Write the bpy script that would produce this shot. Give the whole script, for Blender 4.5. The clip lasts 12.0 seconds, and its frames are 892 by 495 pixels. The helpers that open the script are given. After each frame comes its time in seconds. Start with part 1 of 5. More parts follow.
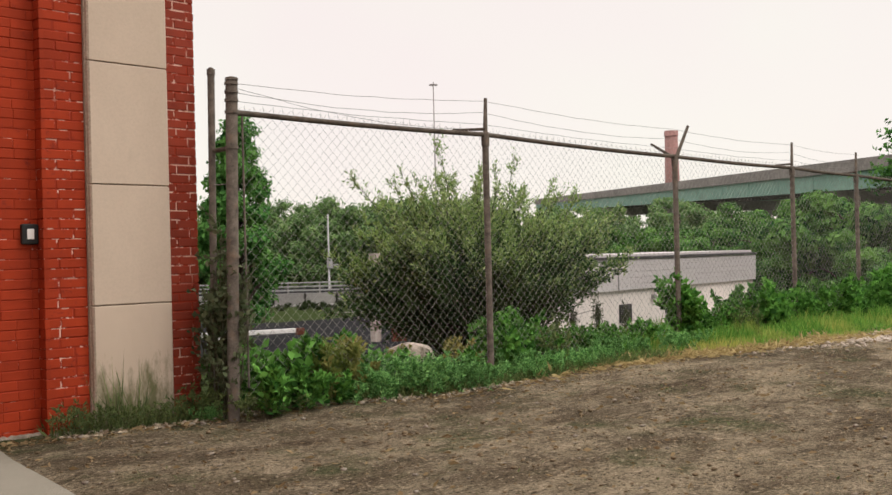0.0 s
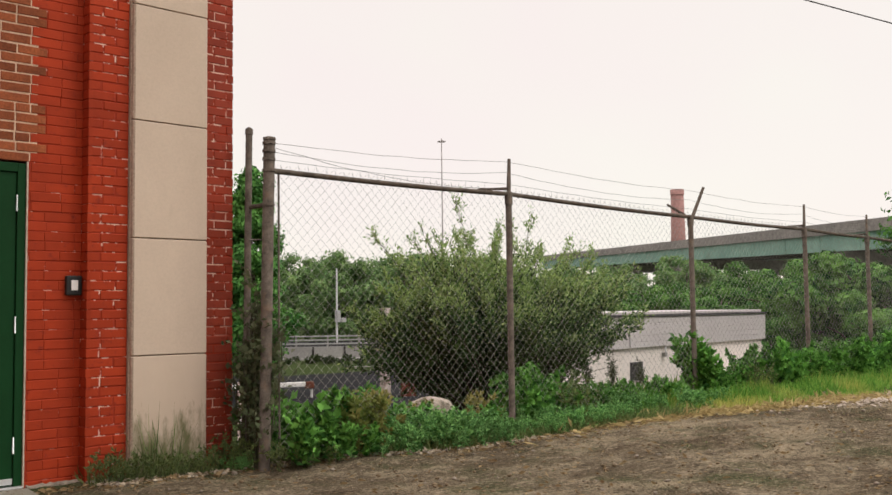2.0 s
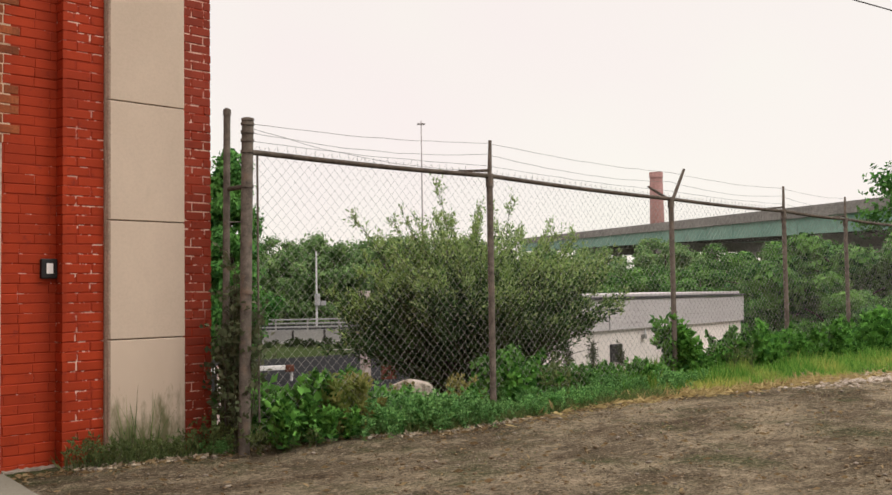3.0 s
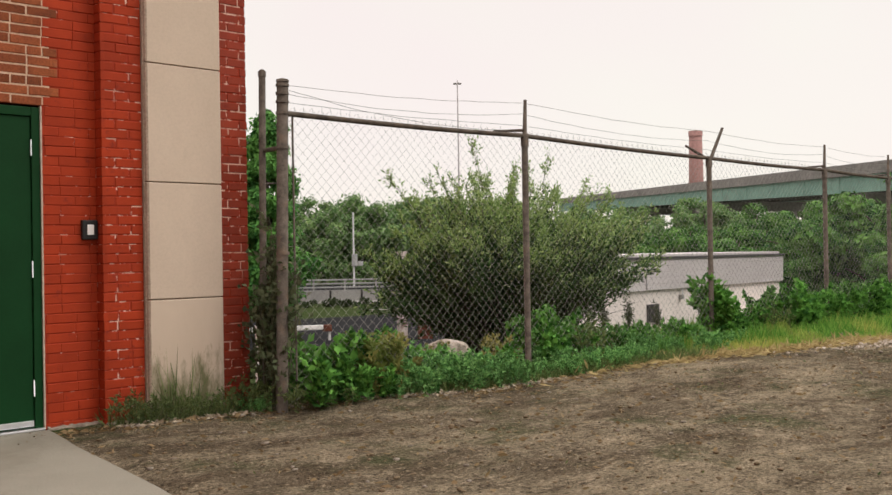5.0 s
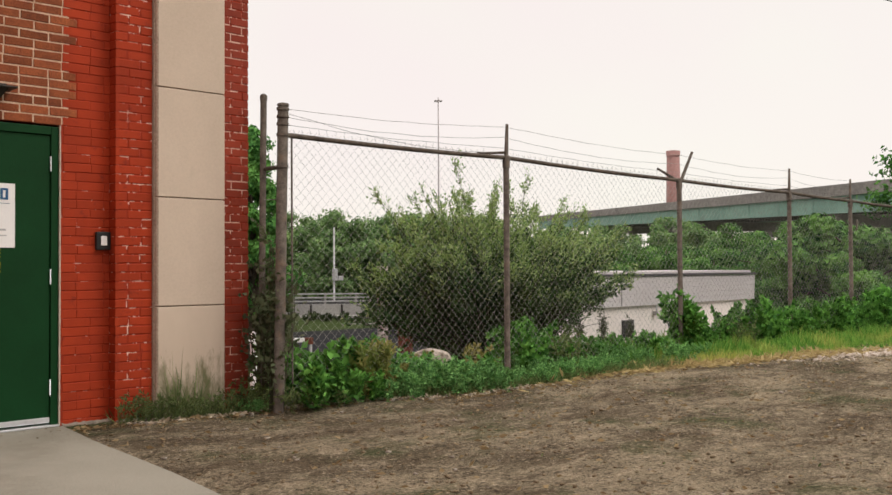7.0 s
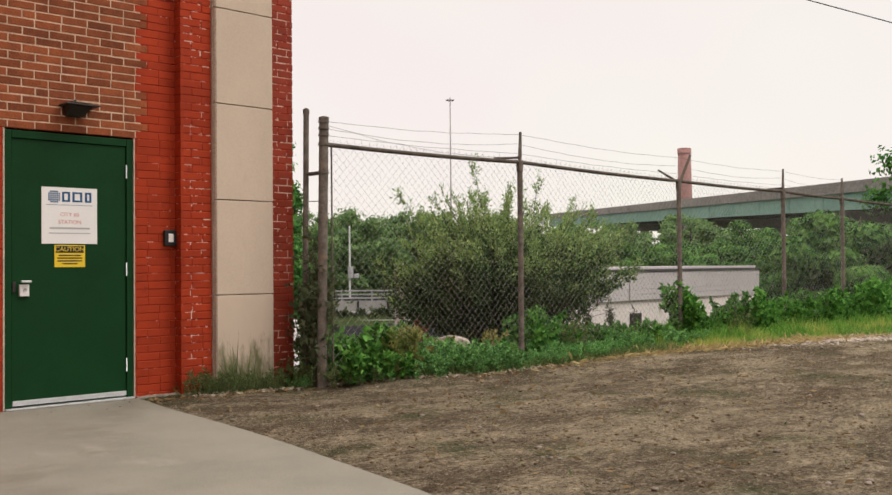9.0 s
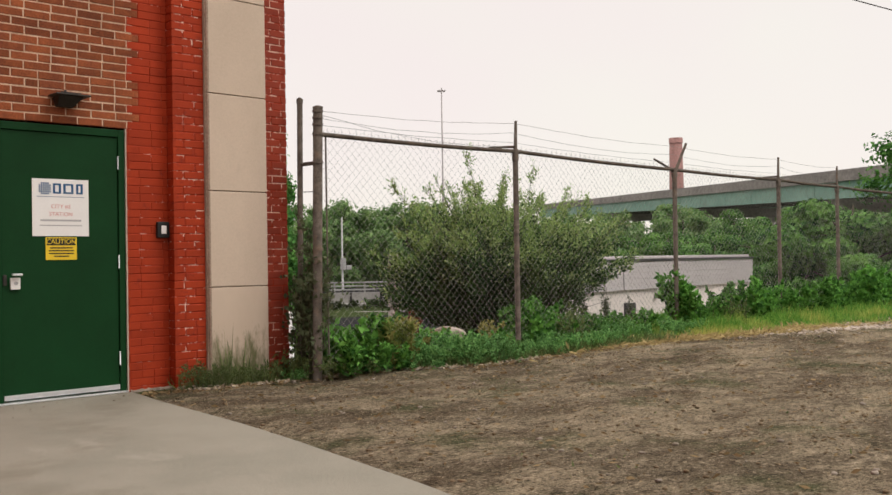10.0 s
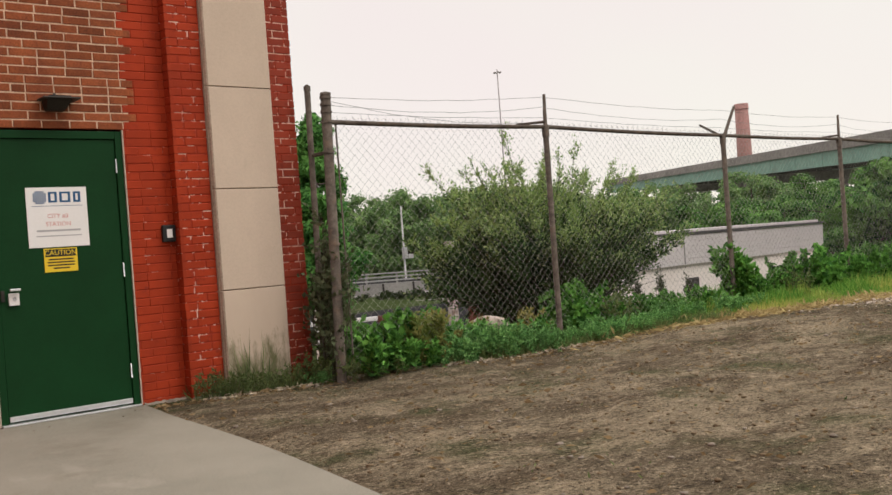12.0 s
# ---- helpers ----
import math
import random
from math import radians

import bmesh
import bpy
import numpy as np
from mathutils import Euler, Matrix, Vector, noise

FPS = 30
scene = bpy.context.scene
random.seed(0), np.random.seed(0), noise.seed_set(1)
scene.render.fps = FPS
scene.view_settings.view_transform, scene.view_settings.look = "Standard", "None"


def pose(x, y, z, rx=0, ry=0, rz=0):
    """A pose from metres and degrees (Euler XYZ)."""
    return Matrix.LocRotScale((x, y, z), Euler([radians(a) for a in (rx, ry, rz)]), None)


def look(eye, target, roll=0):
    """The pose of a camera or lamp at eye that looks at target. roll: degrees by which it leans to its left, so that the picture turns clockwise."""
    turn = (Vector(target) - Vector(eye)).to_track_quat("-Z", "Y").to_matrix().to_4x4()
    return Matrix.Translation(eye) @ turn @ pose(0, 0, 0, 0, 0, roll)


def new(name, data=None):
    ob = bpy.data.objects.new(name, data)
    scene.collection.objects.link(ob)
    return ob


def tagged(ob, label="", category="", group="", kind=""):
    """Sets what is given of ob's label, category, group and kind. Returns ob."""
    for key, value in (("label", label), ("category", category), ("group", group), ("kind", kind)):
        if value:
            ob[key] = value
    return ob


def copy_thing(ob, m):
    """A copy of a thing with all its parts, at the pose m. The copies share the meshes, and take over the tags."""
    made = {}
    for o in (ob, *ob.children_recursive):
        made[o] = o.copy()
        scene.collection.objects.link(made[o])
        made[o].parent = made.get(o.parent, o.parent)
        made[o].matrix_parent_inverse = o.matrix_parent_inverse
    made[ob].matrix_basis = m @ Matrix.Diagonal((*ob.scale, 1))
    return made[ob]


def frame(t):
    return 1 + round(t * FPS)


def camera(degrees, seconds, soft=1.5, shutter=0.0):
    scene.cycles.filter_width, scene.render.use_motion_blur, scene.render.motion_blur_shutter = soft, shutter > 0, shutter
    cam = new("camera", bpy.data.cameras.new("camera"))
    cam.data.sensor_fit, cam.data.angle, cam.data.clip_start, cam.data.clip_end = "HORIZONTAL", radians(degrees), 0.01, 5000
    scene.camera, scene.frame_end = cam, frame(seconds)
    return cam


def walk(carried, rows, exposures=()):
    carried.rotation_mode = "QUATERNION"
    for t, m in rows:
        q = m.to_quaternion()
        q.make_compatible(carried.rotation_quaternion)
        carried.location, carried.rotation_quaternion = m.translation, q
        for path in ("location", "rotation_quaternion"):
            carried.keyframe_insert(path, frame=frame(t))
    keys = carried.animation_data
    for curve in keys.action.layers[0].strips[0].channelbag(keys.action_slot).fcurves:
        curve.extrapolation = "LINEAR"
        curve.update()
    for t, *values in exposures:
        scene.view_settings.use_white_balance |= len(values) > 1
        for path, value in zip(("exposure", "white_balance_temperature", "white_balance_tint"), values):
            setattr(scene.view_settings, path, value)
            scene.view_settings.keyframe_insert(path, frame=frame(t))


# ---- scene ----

# ---- camera and walk ----
cam = camera(49.5, 12.0)
ROWS = [
    (0.0, -2.065, -6.591, 1.132, -43.175, 0.378, 1.442),
    (0.5, -2.079, -6.596, 1.139, -39.683, 1.940, 1.817),
    (1.0, -2.180, -6.631, 1.149, -37.881, 2.682, 1.353),
    (1.5, -2.282, -6.594, 1.133, -43.108, 1.350, 0.662),
    (2.0, -2.338, -6.634, 1.137, -42.896, 3.658, 0.711),
    (2.5, -2.299, -6.580, 1.134, -43.519, 2.302, 1.582),
    (3.0, -2.310, -6.591, 1.134, -44.088, 2.628, 0.872),
    (3.2, -2.325, -6.605, 1.136, -43.700, 2.440, 0.600),
    (4.8, -2.320, -6.630, 1.136, -42.060, 1.860, 0.890),
    (5.0, -2.308, -6.612, 1.134, -41.911, 0.318, 0.941),
    (5.5, -2.308, -6.621, 1.136, -42.148, 0.679, 1.098),
    (6.0, -1.895, -6.208, 1.160, -42.230, 0.266, 0.763),
    (6.5, -2.290, -6.582, 1.137, -42.805, 0.870, 0.724),
    (7.0, -2.739, -6.992, 1.111, -43.185, 1.265, 0.311),
    (8.8, -3.500, -7.700, 1.065, -42.300, 1.400, 0.480),
    (9.0, -3.525, -7.699, 1.061, -42.486, 1.170, 0.538),
    (9.5, -3.536, -7.674, 1.056, -42.707, 0.704, 0.897),
    (10.0, -3.497, -7.613, 1.055, -42.953, 0.637, 0.899),
    (10.5, -3.536, -7.636, 1.058, -41.378, 0.303, 2.179),
    (11.0, -3.415, -7.495, 1.057, -41.857, 2.677, 2.109),
    (11.5, -3.132, -7.482, 1.057, -37.312, 0.582, 3.352),
    (12.0, -2.835, -7.447, 1.071, -38.887, -0.116, 4.246),
]
walk(cam, [(t, pose(x, y, z, 90 + pitch, roll, yaw)) for t, x, y, z, yaw, pitch, roll in ROWS], [(0.0, 0.15), (3.0, 0.15), (7.0, 0.15), (9.0, 0.12), (12.0, 0.09)])

# ---- overcast daylight ----
world = bpy.data.worlds.new("overcast_sky")
scene.world = world
world.use_nodes = True
wn, wl = world.node_tree.nodes, world.node_tree.links
sky = wn.new("ShaderNodeTexSky")
sky.sky_type, sky.sun_disc = "NISHITA", False
sky.sun_elevation, sky.sun_rotation = radians(50), radians(138)
dim = wn.new("ShaderNodeVectorMath")
dim.operation = "SCALE"
dim.inputs[3].default_value = 0.10
cloud = wn.new("ShaderNodeMix")
cloud.data_type = "RGBA"
cloud.inputs[0].default_value = 0.88
# faint cream and rose mottling of the cloud cover
cloud_patch = wn.new("ShaderNodeTexNoise")
cloud_patch.inputs["Scale"].default_value, cloud_patch.inputs["Detail"].default_value = 2.6, 3.0
cloud_tint = wn.new("ShaderNodeMix")
cloud_tint.data_type = "RGBA"
cloud_tint.inputs[6].default_value, cloud_tint.inputs[7].default_value = (0.945, 0.845, 0.805, 1), (0.945, 0.89, 0.81, 1)
cloud_range = wn.new("ShaderNodeMapRange")
cloud_range.inputs["From Min"].default_value, cloud_range.inputs["From Max"].default_value = 0.38, 0.62
wl.new(cloud_patch.outputs["Fac"], cloud_range.inputs["Value"])
wl.new(cloud_range.outputs[0], cloud_tint.inputs[0])
wl.new(cloud_tint.outputs[2], cloud.inputs[7])
wl.new(sky.outputs[0], dim.inputs[0])
wl.new(dim.outputs[0], cloud.inputs[6])
wl.new(cloud.outputs[2], wn["Background"].inputs[0])
# an overcast sky is about twice as bright overhead as at the horizon
place_in_sky = wn.new("ShaderNodeTexCoord")
height_in_sky = wn.new("ShaderNodeSeparateXYZ")
overhead = wn.new("ShaderNodeMapRange")
overhead.interpolation_type = "SMOOTHSTEP"
overhead.inputs["From Min"].default_value, overhead.inputs["From Max"].default_value = 0.30, 0.95
overhead.inputs["To Min"].default_value, overhead.inputs["To Max"].default_value = 1.0, 2.45
wl.new(place_in_sky.outputs["Generated"], height_in_sky.inputs[0])
wl.new(place_in_sky.outputs["Generated"], cloud_patch.inputs["Vector"])
wl.new(height_in_sky.outputs["Z"], overhead.inputs["Value"])
wl.new(overhead.outputs[0], wn["Background"].inputs[1])

sun = new("sun", bpy.data.lights.new("sun", "SUN"))
sun.data.energy, sun.data.angle, sun.data.color = 1.1, radians(25), (1.0, 0.95, 0.88)
sun.matrix_world = look((17, -19, 30), (0, 0, 0))


# ---- materials ----
def material(name, rough=0.8, metal=0.0, spec=0.3):
    m = bpy.data.materials.new(name)
    m.use_nodes = True
    b = m.node_tree.nodes["Principled BSDF"]
    b.inputs["Roughness"].default_value = rough
    b.inputs["Metallic"].default_value = metal
    b.inputs["Specular IOR Level"].default_value = spec
    return m, m.node_tree.nodes, m.node_tree.links, b


def rgb(c):
    return (c[0], c[1], c[2], 1)


def noise_node(n, l, scale, detail=4, rough=0.6, stretch=None):
    co = n.new("ShaderNodeNewGeometry")
    tex = n.new("ShaderNodeTexNoise")
    tex.inputs["Scale"].default_value = scale
    tex.inputs["Detail"].default_value = detail
    tex.inputs["Roughness"].default_value = rough
    if stretch:
        mp = n.new("ShaderNodeMapping")
        mp.inputs["Scale"].default_value = stretch
        l.new(co.outputs["Position"], mp.inputs[0])
        l.new(mp.outputs[0], tex.inputs["Vector"])
    else:
        l.new(co.outputs["Position"], tex.inputs["Vector"])
    return tex


def ramp(n, l, src, lo, hi):
    r = n.new("ShaderNodeMapRange")
    r.inputs["From Min"].default_value, r.inputs["From Max"].default_value = lo, hi
    l.new(src, r.inputs["Value"])
    return r.outputs[0]


def blend(n, l, fac, a, b):
    m = n.new("ShaderNodeMix")
    m.data_type = "RGBA"
    for sock, v in ((m.inputs[0], fac), (m.inputs[6], a), (m.inputs[7], b)):
        if isinstance(v, (int, float)):
            sock.default_value = v
        elif isinstance(v, tuple):
            sock.default_value = rgb(v)
        else:
            l.new(v, sock)
    return m.outputs[2]


def bump(n, l, b, src, strength, dist=0.01):
    u = n.new("ShaderNodeBump")
    u.inputs["Strength"].default_value = strength
    u.inputs["Distance"].default_value = dist
    l.new(src, u.inputs["Height"])
    l.new(u.outputs[0], b.inputs["Normal"])


def surface(name, c1, c2, scale=3.0, fine=40.0, rough=0.8, metal=0.0, spec=0.3, relief=0.3, fine_mix=0.35, dark=None, dark_at=(0.62, 0.75), stretch=None, piece=0.0, pale=None, pale_at=(0.6, 0.7)):
    """Two-scale colour variation with fine relief; dark adds stains; piece varies it object by object."""
    m, n, l, b = material(name, rough, metal, spec)
    big = noise_node(n, l, scale, 5, 0.6, stretch)
    small = noise_node(n, l, fine, 3, 0.7)
    col = blend(n, l, ramp(n, l, big.outputs["Fac"], 0.35, 0.65), c1, c2)
    mul = n.new("ShaderNodeMix")
    mul.data_type, mul.blend_type = "RGBA", "MULTIPLY"
    mul.inputs[0].default_value = fine_mix
    l.new(col, mul.inputs[6])
    l.new(ramp(n, l, small.outputs["Fac"], 0.3, 0.6), mul.inputs[7])
    col = mul.outputs[2]
    if dark:
        st = noise_node(n, l, scale * 0.6, 6, 0.7, stretch)
        col = blend(n, l, ramp(n, l, st.outputs["Fac"], *dark_at), col, dark)
    if pale:
        sc = noise_node(n, l, scale * 1.4, 5, 0.65, (1.5, 0.8, 1.0))
        col = blend(n, l, ramp(n, l, sc.outputs["Fac"], *pale_at), col, pale)
    if piece:
        info = n.new("ShaderNodeObjectInfo")
        hsv = n.new("ShaderNodeHueSaturation")
        l.new(ramp(n, l, info.outputs["Random"], 0, 1), hsv.inputs["Value"])
        v = hsv.inputs["Value"].links[0].from_node
        v.inputs["To Min"].default_value, v.inputs["To Max"].default_value = 1 - piece, 1 + piece
        l.new(col, hsv.inputs["Color"])
        col = hsv.outputs[0]
    l.new(col, b.inputs["Base Color"])
    if relief:
        bump(n, l, b, small.outputs["Fac"], relief, 0.004)
    return m


def leaf_material(name, c1, c2, c3=None, through_light=0.34):
    m, n, l, b = material(name, 0.7, 0, 0.07)
    geo = n.new("ShaderNodeNewGeometry")
    col = blend(n, l, geo.outputs["Random Per Island"], c1, c2)
    patch = noise_node(n, l, 1.3, 2)
    if c3:
        col = blend(n, l, ramp(n, l, patch.outputs["Fac"], 0.48, 0.66), col, c3)
    info = n.new("ShaderNodeObjectInfo")
    hsv = n.new("ShaderNodeHueSaturation")
    shift = n.new("ShaderNodeMapRange")
    shift.inputs["To Min"].default_value, shift.inputs["To Max"].default_value = 0.78, 1.20
    l.new(info.outputs["Random"], shift.inputs["Value"])
    l.new(shift.outputs[0], hsv.inputs["Value"])
    l.new(col, hsv.inputs["Color"])
    col = hsv.outputs[0]
    l.new(col, b.inputs["Base Color"])
    tr = n.new("ShaderNodeBsdfTranslucent")
    l.new(col, tr.inputs[0])
    mix = n.new("ShaderNodeMixShader")
    mix.inputs[0].default_value = through_light
    l.new(b.outputs[0], mix.inputs[1])
    l.new(tr.outputs[0], mix.inputs[2])
    l.new(mix.outputs[0], n["Material Output"].inputs[0])
    return m


def brick_paint(name="red_masonry_paint", c1=(0.375, 0.044, 0.013), c2=(0.28, 0.033, 0.011)):
    """Barn-red masonry paint, thin in places, over brick."""
    m, n, l, b = material(name, 0.7, 0, 0.14)
    big = noise_node(n, l, 2.2, 5)
    mid = noise_node(n, l, 14, 4, 0.7)
    fine = noise_node(n, l, 90, 3)
    info = n.new("ShaderNodeObjectInfo")
    col = blend(n, l, ramp(n, l, big.outputs["Fac"], 0.35, 0.65), c1, c2)
    col = blend(n, l, ramp(n, l, mid.outputs["Fac"], 0.58, 0.78), col, (0.17, 0.022, 0.015))
    hsv = n.new("ShaderNodeHueSaturation")
    r = n.new("ShaderNodeMapRange")
    r.inputs["To Min"].default_value, r.inputs["To Max"].default_value = 0.90, 1.07
    l.new(info.outputs["Random"], r.inputs["Value"])
    l.new(r.outputs[0], hsv.inputs["Value"])
    l.new(col, hsv.inputs["Color"])
    l.new(hsv.outputs[0], b.inputs["Base Color"])
    bump(n, l, b, fine.outputs["Fac"], 0.35, 0.004)
    return m


def joint_paint(name="painted_mortar", chips=(0.60, 0.64)):
    """The painted joints, with chips where pale mortar shows."""
    m, n, l, b = material(name, 0.8, 0, 0.1)
    chip = noise_node(n, l, 11, 3, 0.7)
    zone = noise_node(n, l, 1.7, 2)
    mul = n.new("ShaderNodeMath")
    mul.operation = "MULTIPLY"
    l.new(ramp(n, l, chip.outputs["Fac"], *chips), mul.inputs[0])
    l.new(ramp(n, l, zone.outputs["Fac"], 0.36, 0.56), mul.inputs[1])
    l.new(blend(n, l, mul.outputs[0], (0.27, 0.033, 0.015), (0.66, 0.44, 0.35)), b.inputs["Base Color"])
    return m


def mossy_concrete():
    """Tan concrete with dark streaks of moss and splashed soil that fray upwards."""
    m, n, l, b = material("mossy_concrete_panel", 0.92, 0, 0.2)
    big = noise_node(n, l, 1.6, 5, 0.6, (1, 1, 0.5))
    fine = noise_node(n, l, 60, 3, 0.7)
    streak = noise_node(n, l, 4.2, 6, 0.72, (1.5, 1.5, 0.45))
    col = blend(n, l, ramp(n, l, big.outputs["Fac"], 0.35, 0.65), (0.58, 0.475, 0.375), (0.51, 0.415, 0.325))
    geo = n.new("ShaderNodeNewGeometry")
    sep = n.new("ShaderNodeSeparateXYZ")
    l.new(geo.outputs["Position"], sep.inputs[0])
    low = n.new("ShaderNodeMath")
    low.operation = "MULTIPLY_ADD"
    low.inputs[1].default_value = -0.62
    l.new(sep.outputs["Z"], low.inputs[0])
    l.new(streak.outputs["Fac"], low.inputs[2])
    col = blend(n, l, ramp(n, l, low.outputs[0], 0.23, 0.42), col, (0.15, 0.145, 0.075))
    l.new(col, b.inputs["Base Color"])
    bump(n, l, b, fine.outputs["Fac"], 0.15, 0.004)
    return m


def dirt_ground():
    m, n, l, b = material("bare_dirt", 0.95, 0, 0.03)
    big = noise_node(n, l, 0.42, 6, 0.65)
    drag = noise_node(n, l, 2.6, 6, 0.7)
    mid = noise_node(n, l, 9, 5, 0.75)
    fine = noise_node(n, l, 60, 4, 0.8)
    moss = noise_node(n, l, 1.1, 5, 0.7)
    rake = noise_node(n, l, 4.2, 8, 0.78, (0.75, 1.15, 1.0))
    clod = noise_node(n, l, 30, 5, 0.8)
    col = blend(n, l, ramp(n, l, big.outputs["Fac"], 0.40, 0.60), DIRT_A, DIRT_B)
    col = blend(n, l, ramp(n, l, rake.outputs["Fac"], 0.52, 0.70), col, DIRT_PALE)
    col = blend(n, l, ramp(n, l, rake.outputs["Fac"], 0.475, 0.33), col, DIRT_DARK)
    col = blend(n, l, ramp(n, l, mid.outputs["Fac"], 0.44, 0.30), col, DIRT_DARK)
    col = blend(n, l, ramp(n, l, mid.outputs["Fac"], 0.58, 0.76), col, DIRT_PALE)
    col = blend(n, l, ramp(n, l, moss.outputs["Fac"], 0.52, 0.64), col, (0.086, 0.090, 0.045))
    damp = noise_node(n, l, 1.15, 8, 0.76, (0.7, 1.4, 1.0))
    col = blend(n, l, ramp(n, l, damp.outputs["Fac"], 0.50, 0.64), col, (0.090, 0.067, 0.043))
    col = blend(n, l, ramp(n, l, damp.outputs["Fac"], 0.46, 0.34), col, (0.35, 0.288, 0.195))
    col = blend(n, l, ramp(n, l, clod.outputs["Fac"], 0.47, 0.36), col, DIRT_DARK)
    col = blend(n, l, ramp(n, l, clod.outputs["Fac"], 0.57, 0.68), col, DIRT_PALE)
    mul = n.new("ShaderNodeMix")
    mul.data_type, mul.blend_type = "RGBA", "MULTIPLY"
    mul.inputs[0].default_value = 0.6
    l.new(col, mul.inputs[6])
    l.new(ramp(n, l, fine.outputs["Fac"], 0.30, 0.58), mul.inputs[7])
    # green turf past the fence and far away
    geo = n.new("ShaderNodeNewGeometry")
    sep = n.new("ShaderNodeSeparateXYZ")
    l.new(geo.outputs["Position"], sep.inputs[0])
    turf = blend(n, l, ramp(n, l, mid.outputs["Fac"], 0.35, 0.65), (0.026, 0.042, 0.013), (0.046, 0.062, 0.02))
    wob = n.new("ShaderNodeMath")
    wob.operation = "MULTIPLY_ADD"
    wob.inputs[1].default_value = 0.9
    l.new(drag.outputs["Fac"], wob.inputs[0])
    l.new(sep.outputs["Y"], wob.inputs[2])
    far = ramp(n, l, wob.outputs[0], 0.1, 0.5)
    l.new(blend(n, l, far, mul.outputs[2], turf), b.inputs["Base Color"])
    add = n.new("ShaderNodeMath")
    add.operation = "ADD"
    l.new(mid.outputs["Fac"], add.inputs[0])
    l.new(clod.outputs["Fac"], add.inputs[1])
    bump(n, l, b, add.outputs[0], 0.9, 0.035)
    return m


DIRT_A, DIRT_B = (0.275, 0.225, 0.152), (0.154, 0.125, 0.084)
DIRT_DARK, DIRT_PALE = (0.049, 0.039, 0.027), (0.455, 0.375, 0.265)
PAINT = brick_paint()
WORN_PAINT = brick_paint("worn_red_masonry_paint", (0.29, 0.046, 0.023), (0.20, 0.034, 0.019))
JOINT = joint_paint()
JOINT_BARE = joint_paint("flaked_painted_mortar", (0.46, 0.53))
JOINT_CHIPPED = joint_paint("chipped_painted_mortar", (0.53, 0.57))
BARE = surface("bare_red_brick", (0.30, 0.084, 0.029), (0.19, 0.052, 0.021), 6, 70, 0.9, relief=0.5, piece=0.3, dark=(0.20, 0.13, 0.10), dark_at=(0.66, 0.8))
MORTAR = surface("pale_mortar", (0.72, 0.52, 0.37), (0.46, 0.31, 0.21), 7, 60, 0.95)
CONCRETE = surface("tan_concrete_panel", (0.58, 0.475, 0.375), (0.51, 0.415, 0.325), 1.6, 60, 0.9, relief=0.12, fine_mix=0.07, dark=(0.36, 0.30, 0.215), dark_at=(0.60, 0.85), stretch=(1, 1, 0.5))
MOSSY = mossy_concrete()
EDGE = surface("weathered_concrete_edge", (0.52, 0.43, 0.335), (0.38, 0.315, 0.24), 9, 60, 0.95, stretch=(1, 1, 0.3))
SLAB = surface("poured_concrete_walk", (0.295, 0.276, 0.224), (0.235, 0.224, 0.180), 1.1, 120, 0.92, relief=0.5, fine_mix=0.38, dark=(0.15, 0.13, 0.095), dark_at=(0.50, 0.72), pale=(0.38, 0.35, 0.295), pale_at=(0.58, 0.90))
GREEN = surface("dark_green_door_paint", (0.007, 0.046, 0.014), (0.006, 0.037, 0.011), 2.0, 60, 0.5, spec=0.10, relief=0.05, fine_mix=0.1)
CAULK = surface("pale_caulk", (0.60, 0.52, 0.42), (0.45, 0.38, 0.30), 14, 60, 0.9)
ALU = surface("brushed_aluminium", (0.72, 0.73, 0.74), (0.62, 0.63, 0.64), 6, 60, 0.42, metal=0.85, relief=0.05, fine_mix=0.1)
WHITE = surface("white_sign_board", (0.80, 0.79, 0.77), (0.76, 0.75, 0.73), 3, 60, 0.5, relief=0.0, fine_mix=0.04)
YELLOW = surface("yellow_sign_face", (0.78, 0.57, 0.03), (0.74, 0.53, 0.03), 4, 60, 0.5, relief=0, fine_mix=0.05)
BLUE = surface("blue_print", (0.02, 0.10, 0.22), (0.015, 0.08, 0.19), 5, 60, 0.5, relief=0, fine_mix=0.05)
RED_INK = surface("faded_red_print", (0.62, 0.30, 0.27), (0.60, 0.27, 0.24), 5, 60, 0.6, relief=0, fine_mix=0.05)
GREY_INK = surface("grey_print", (0.38, 0.38, 0.38), (0.42, 0.42, 0.42), 5, 60, 0.6, relief=0, fine_mix=0.05)
BLACK = surface("black_plastic", (0.018, 0.018, 0.018), (0.012, 0.012, 0.012), 5, 90, 0.45, relief=0.05, fine_mix=0.1)
BRONZE = surface("dark_bronze_housing", (0.035, 0.032, 0.028), (0.05, 0.046, 0.04), 8, 90, 0.5, metal=0.3, relief=0.1)
LENS = surface("frosted_lens", (0.75, 0.76, 0.75), (0.7, 0.7, 0.7), 5, 60, 0.25, relief=0, fine_mix=0.05)
ALARM = surface("red_alarm_plastic", (0.46, 0.02, 0.015), (0.42, 0.018, 0.013), 5, 90, 0.4, relief=0, fine_mix=0.1)
RUST = surface("rusty_galvanised_steel", (0.135, 0.112, 0.090), (0.065, 0.052, 0.042), 14, 80, 0.9, metal=0.0, spec=0.15, relief=0.4, dark=(0.13, 0.085, 0.055), dark_at=(0.55, 0.75))
WIRE = surface("dull_galvanised_wire", (0.25, 0.235, 0.215), (0.19, 0.177, 0.16), 3, 60, 0.6, metal=0.4, relief=0, fine_mix=0.1)
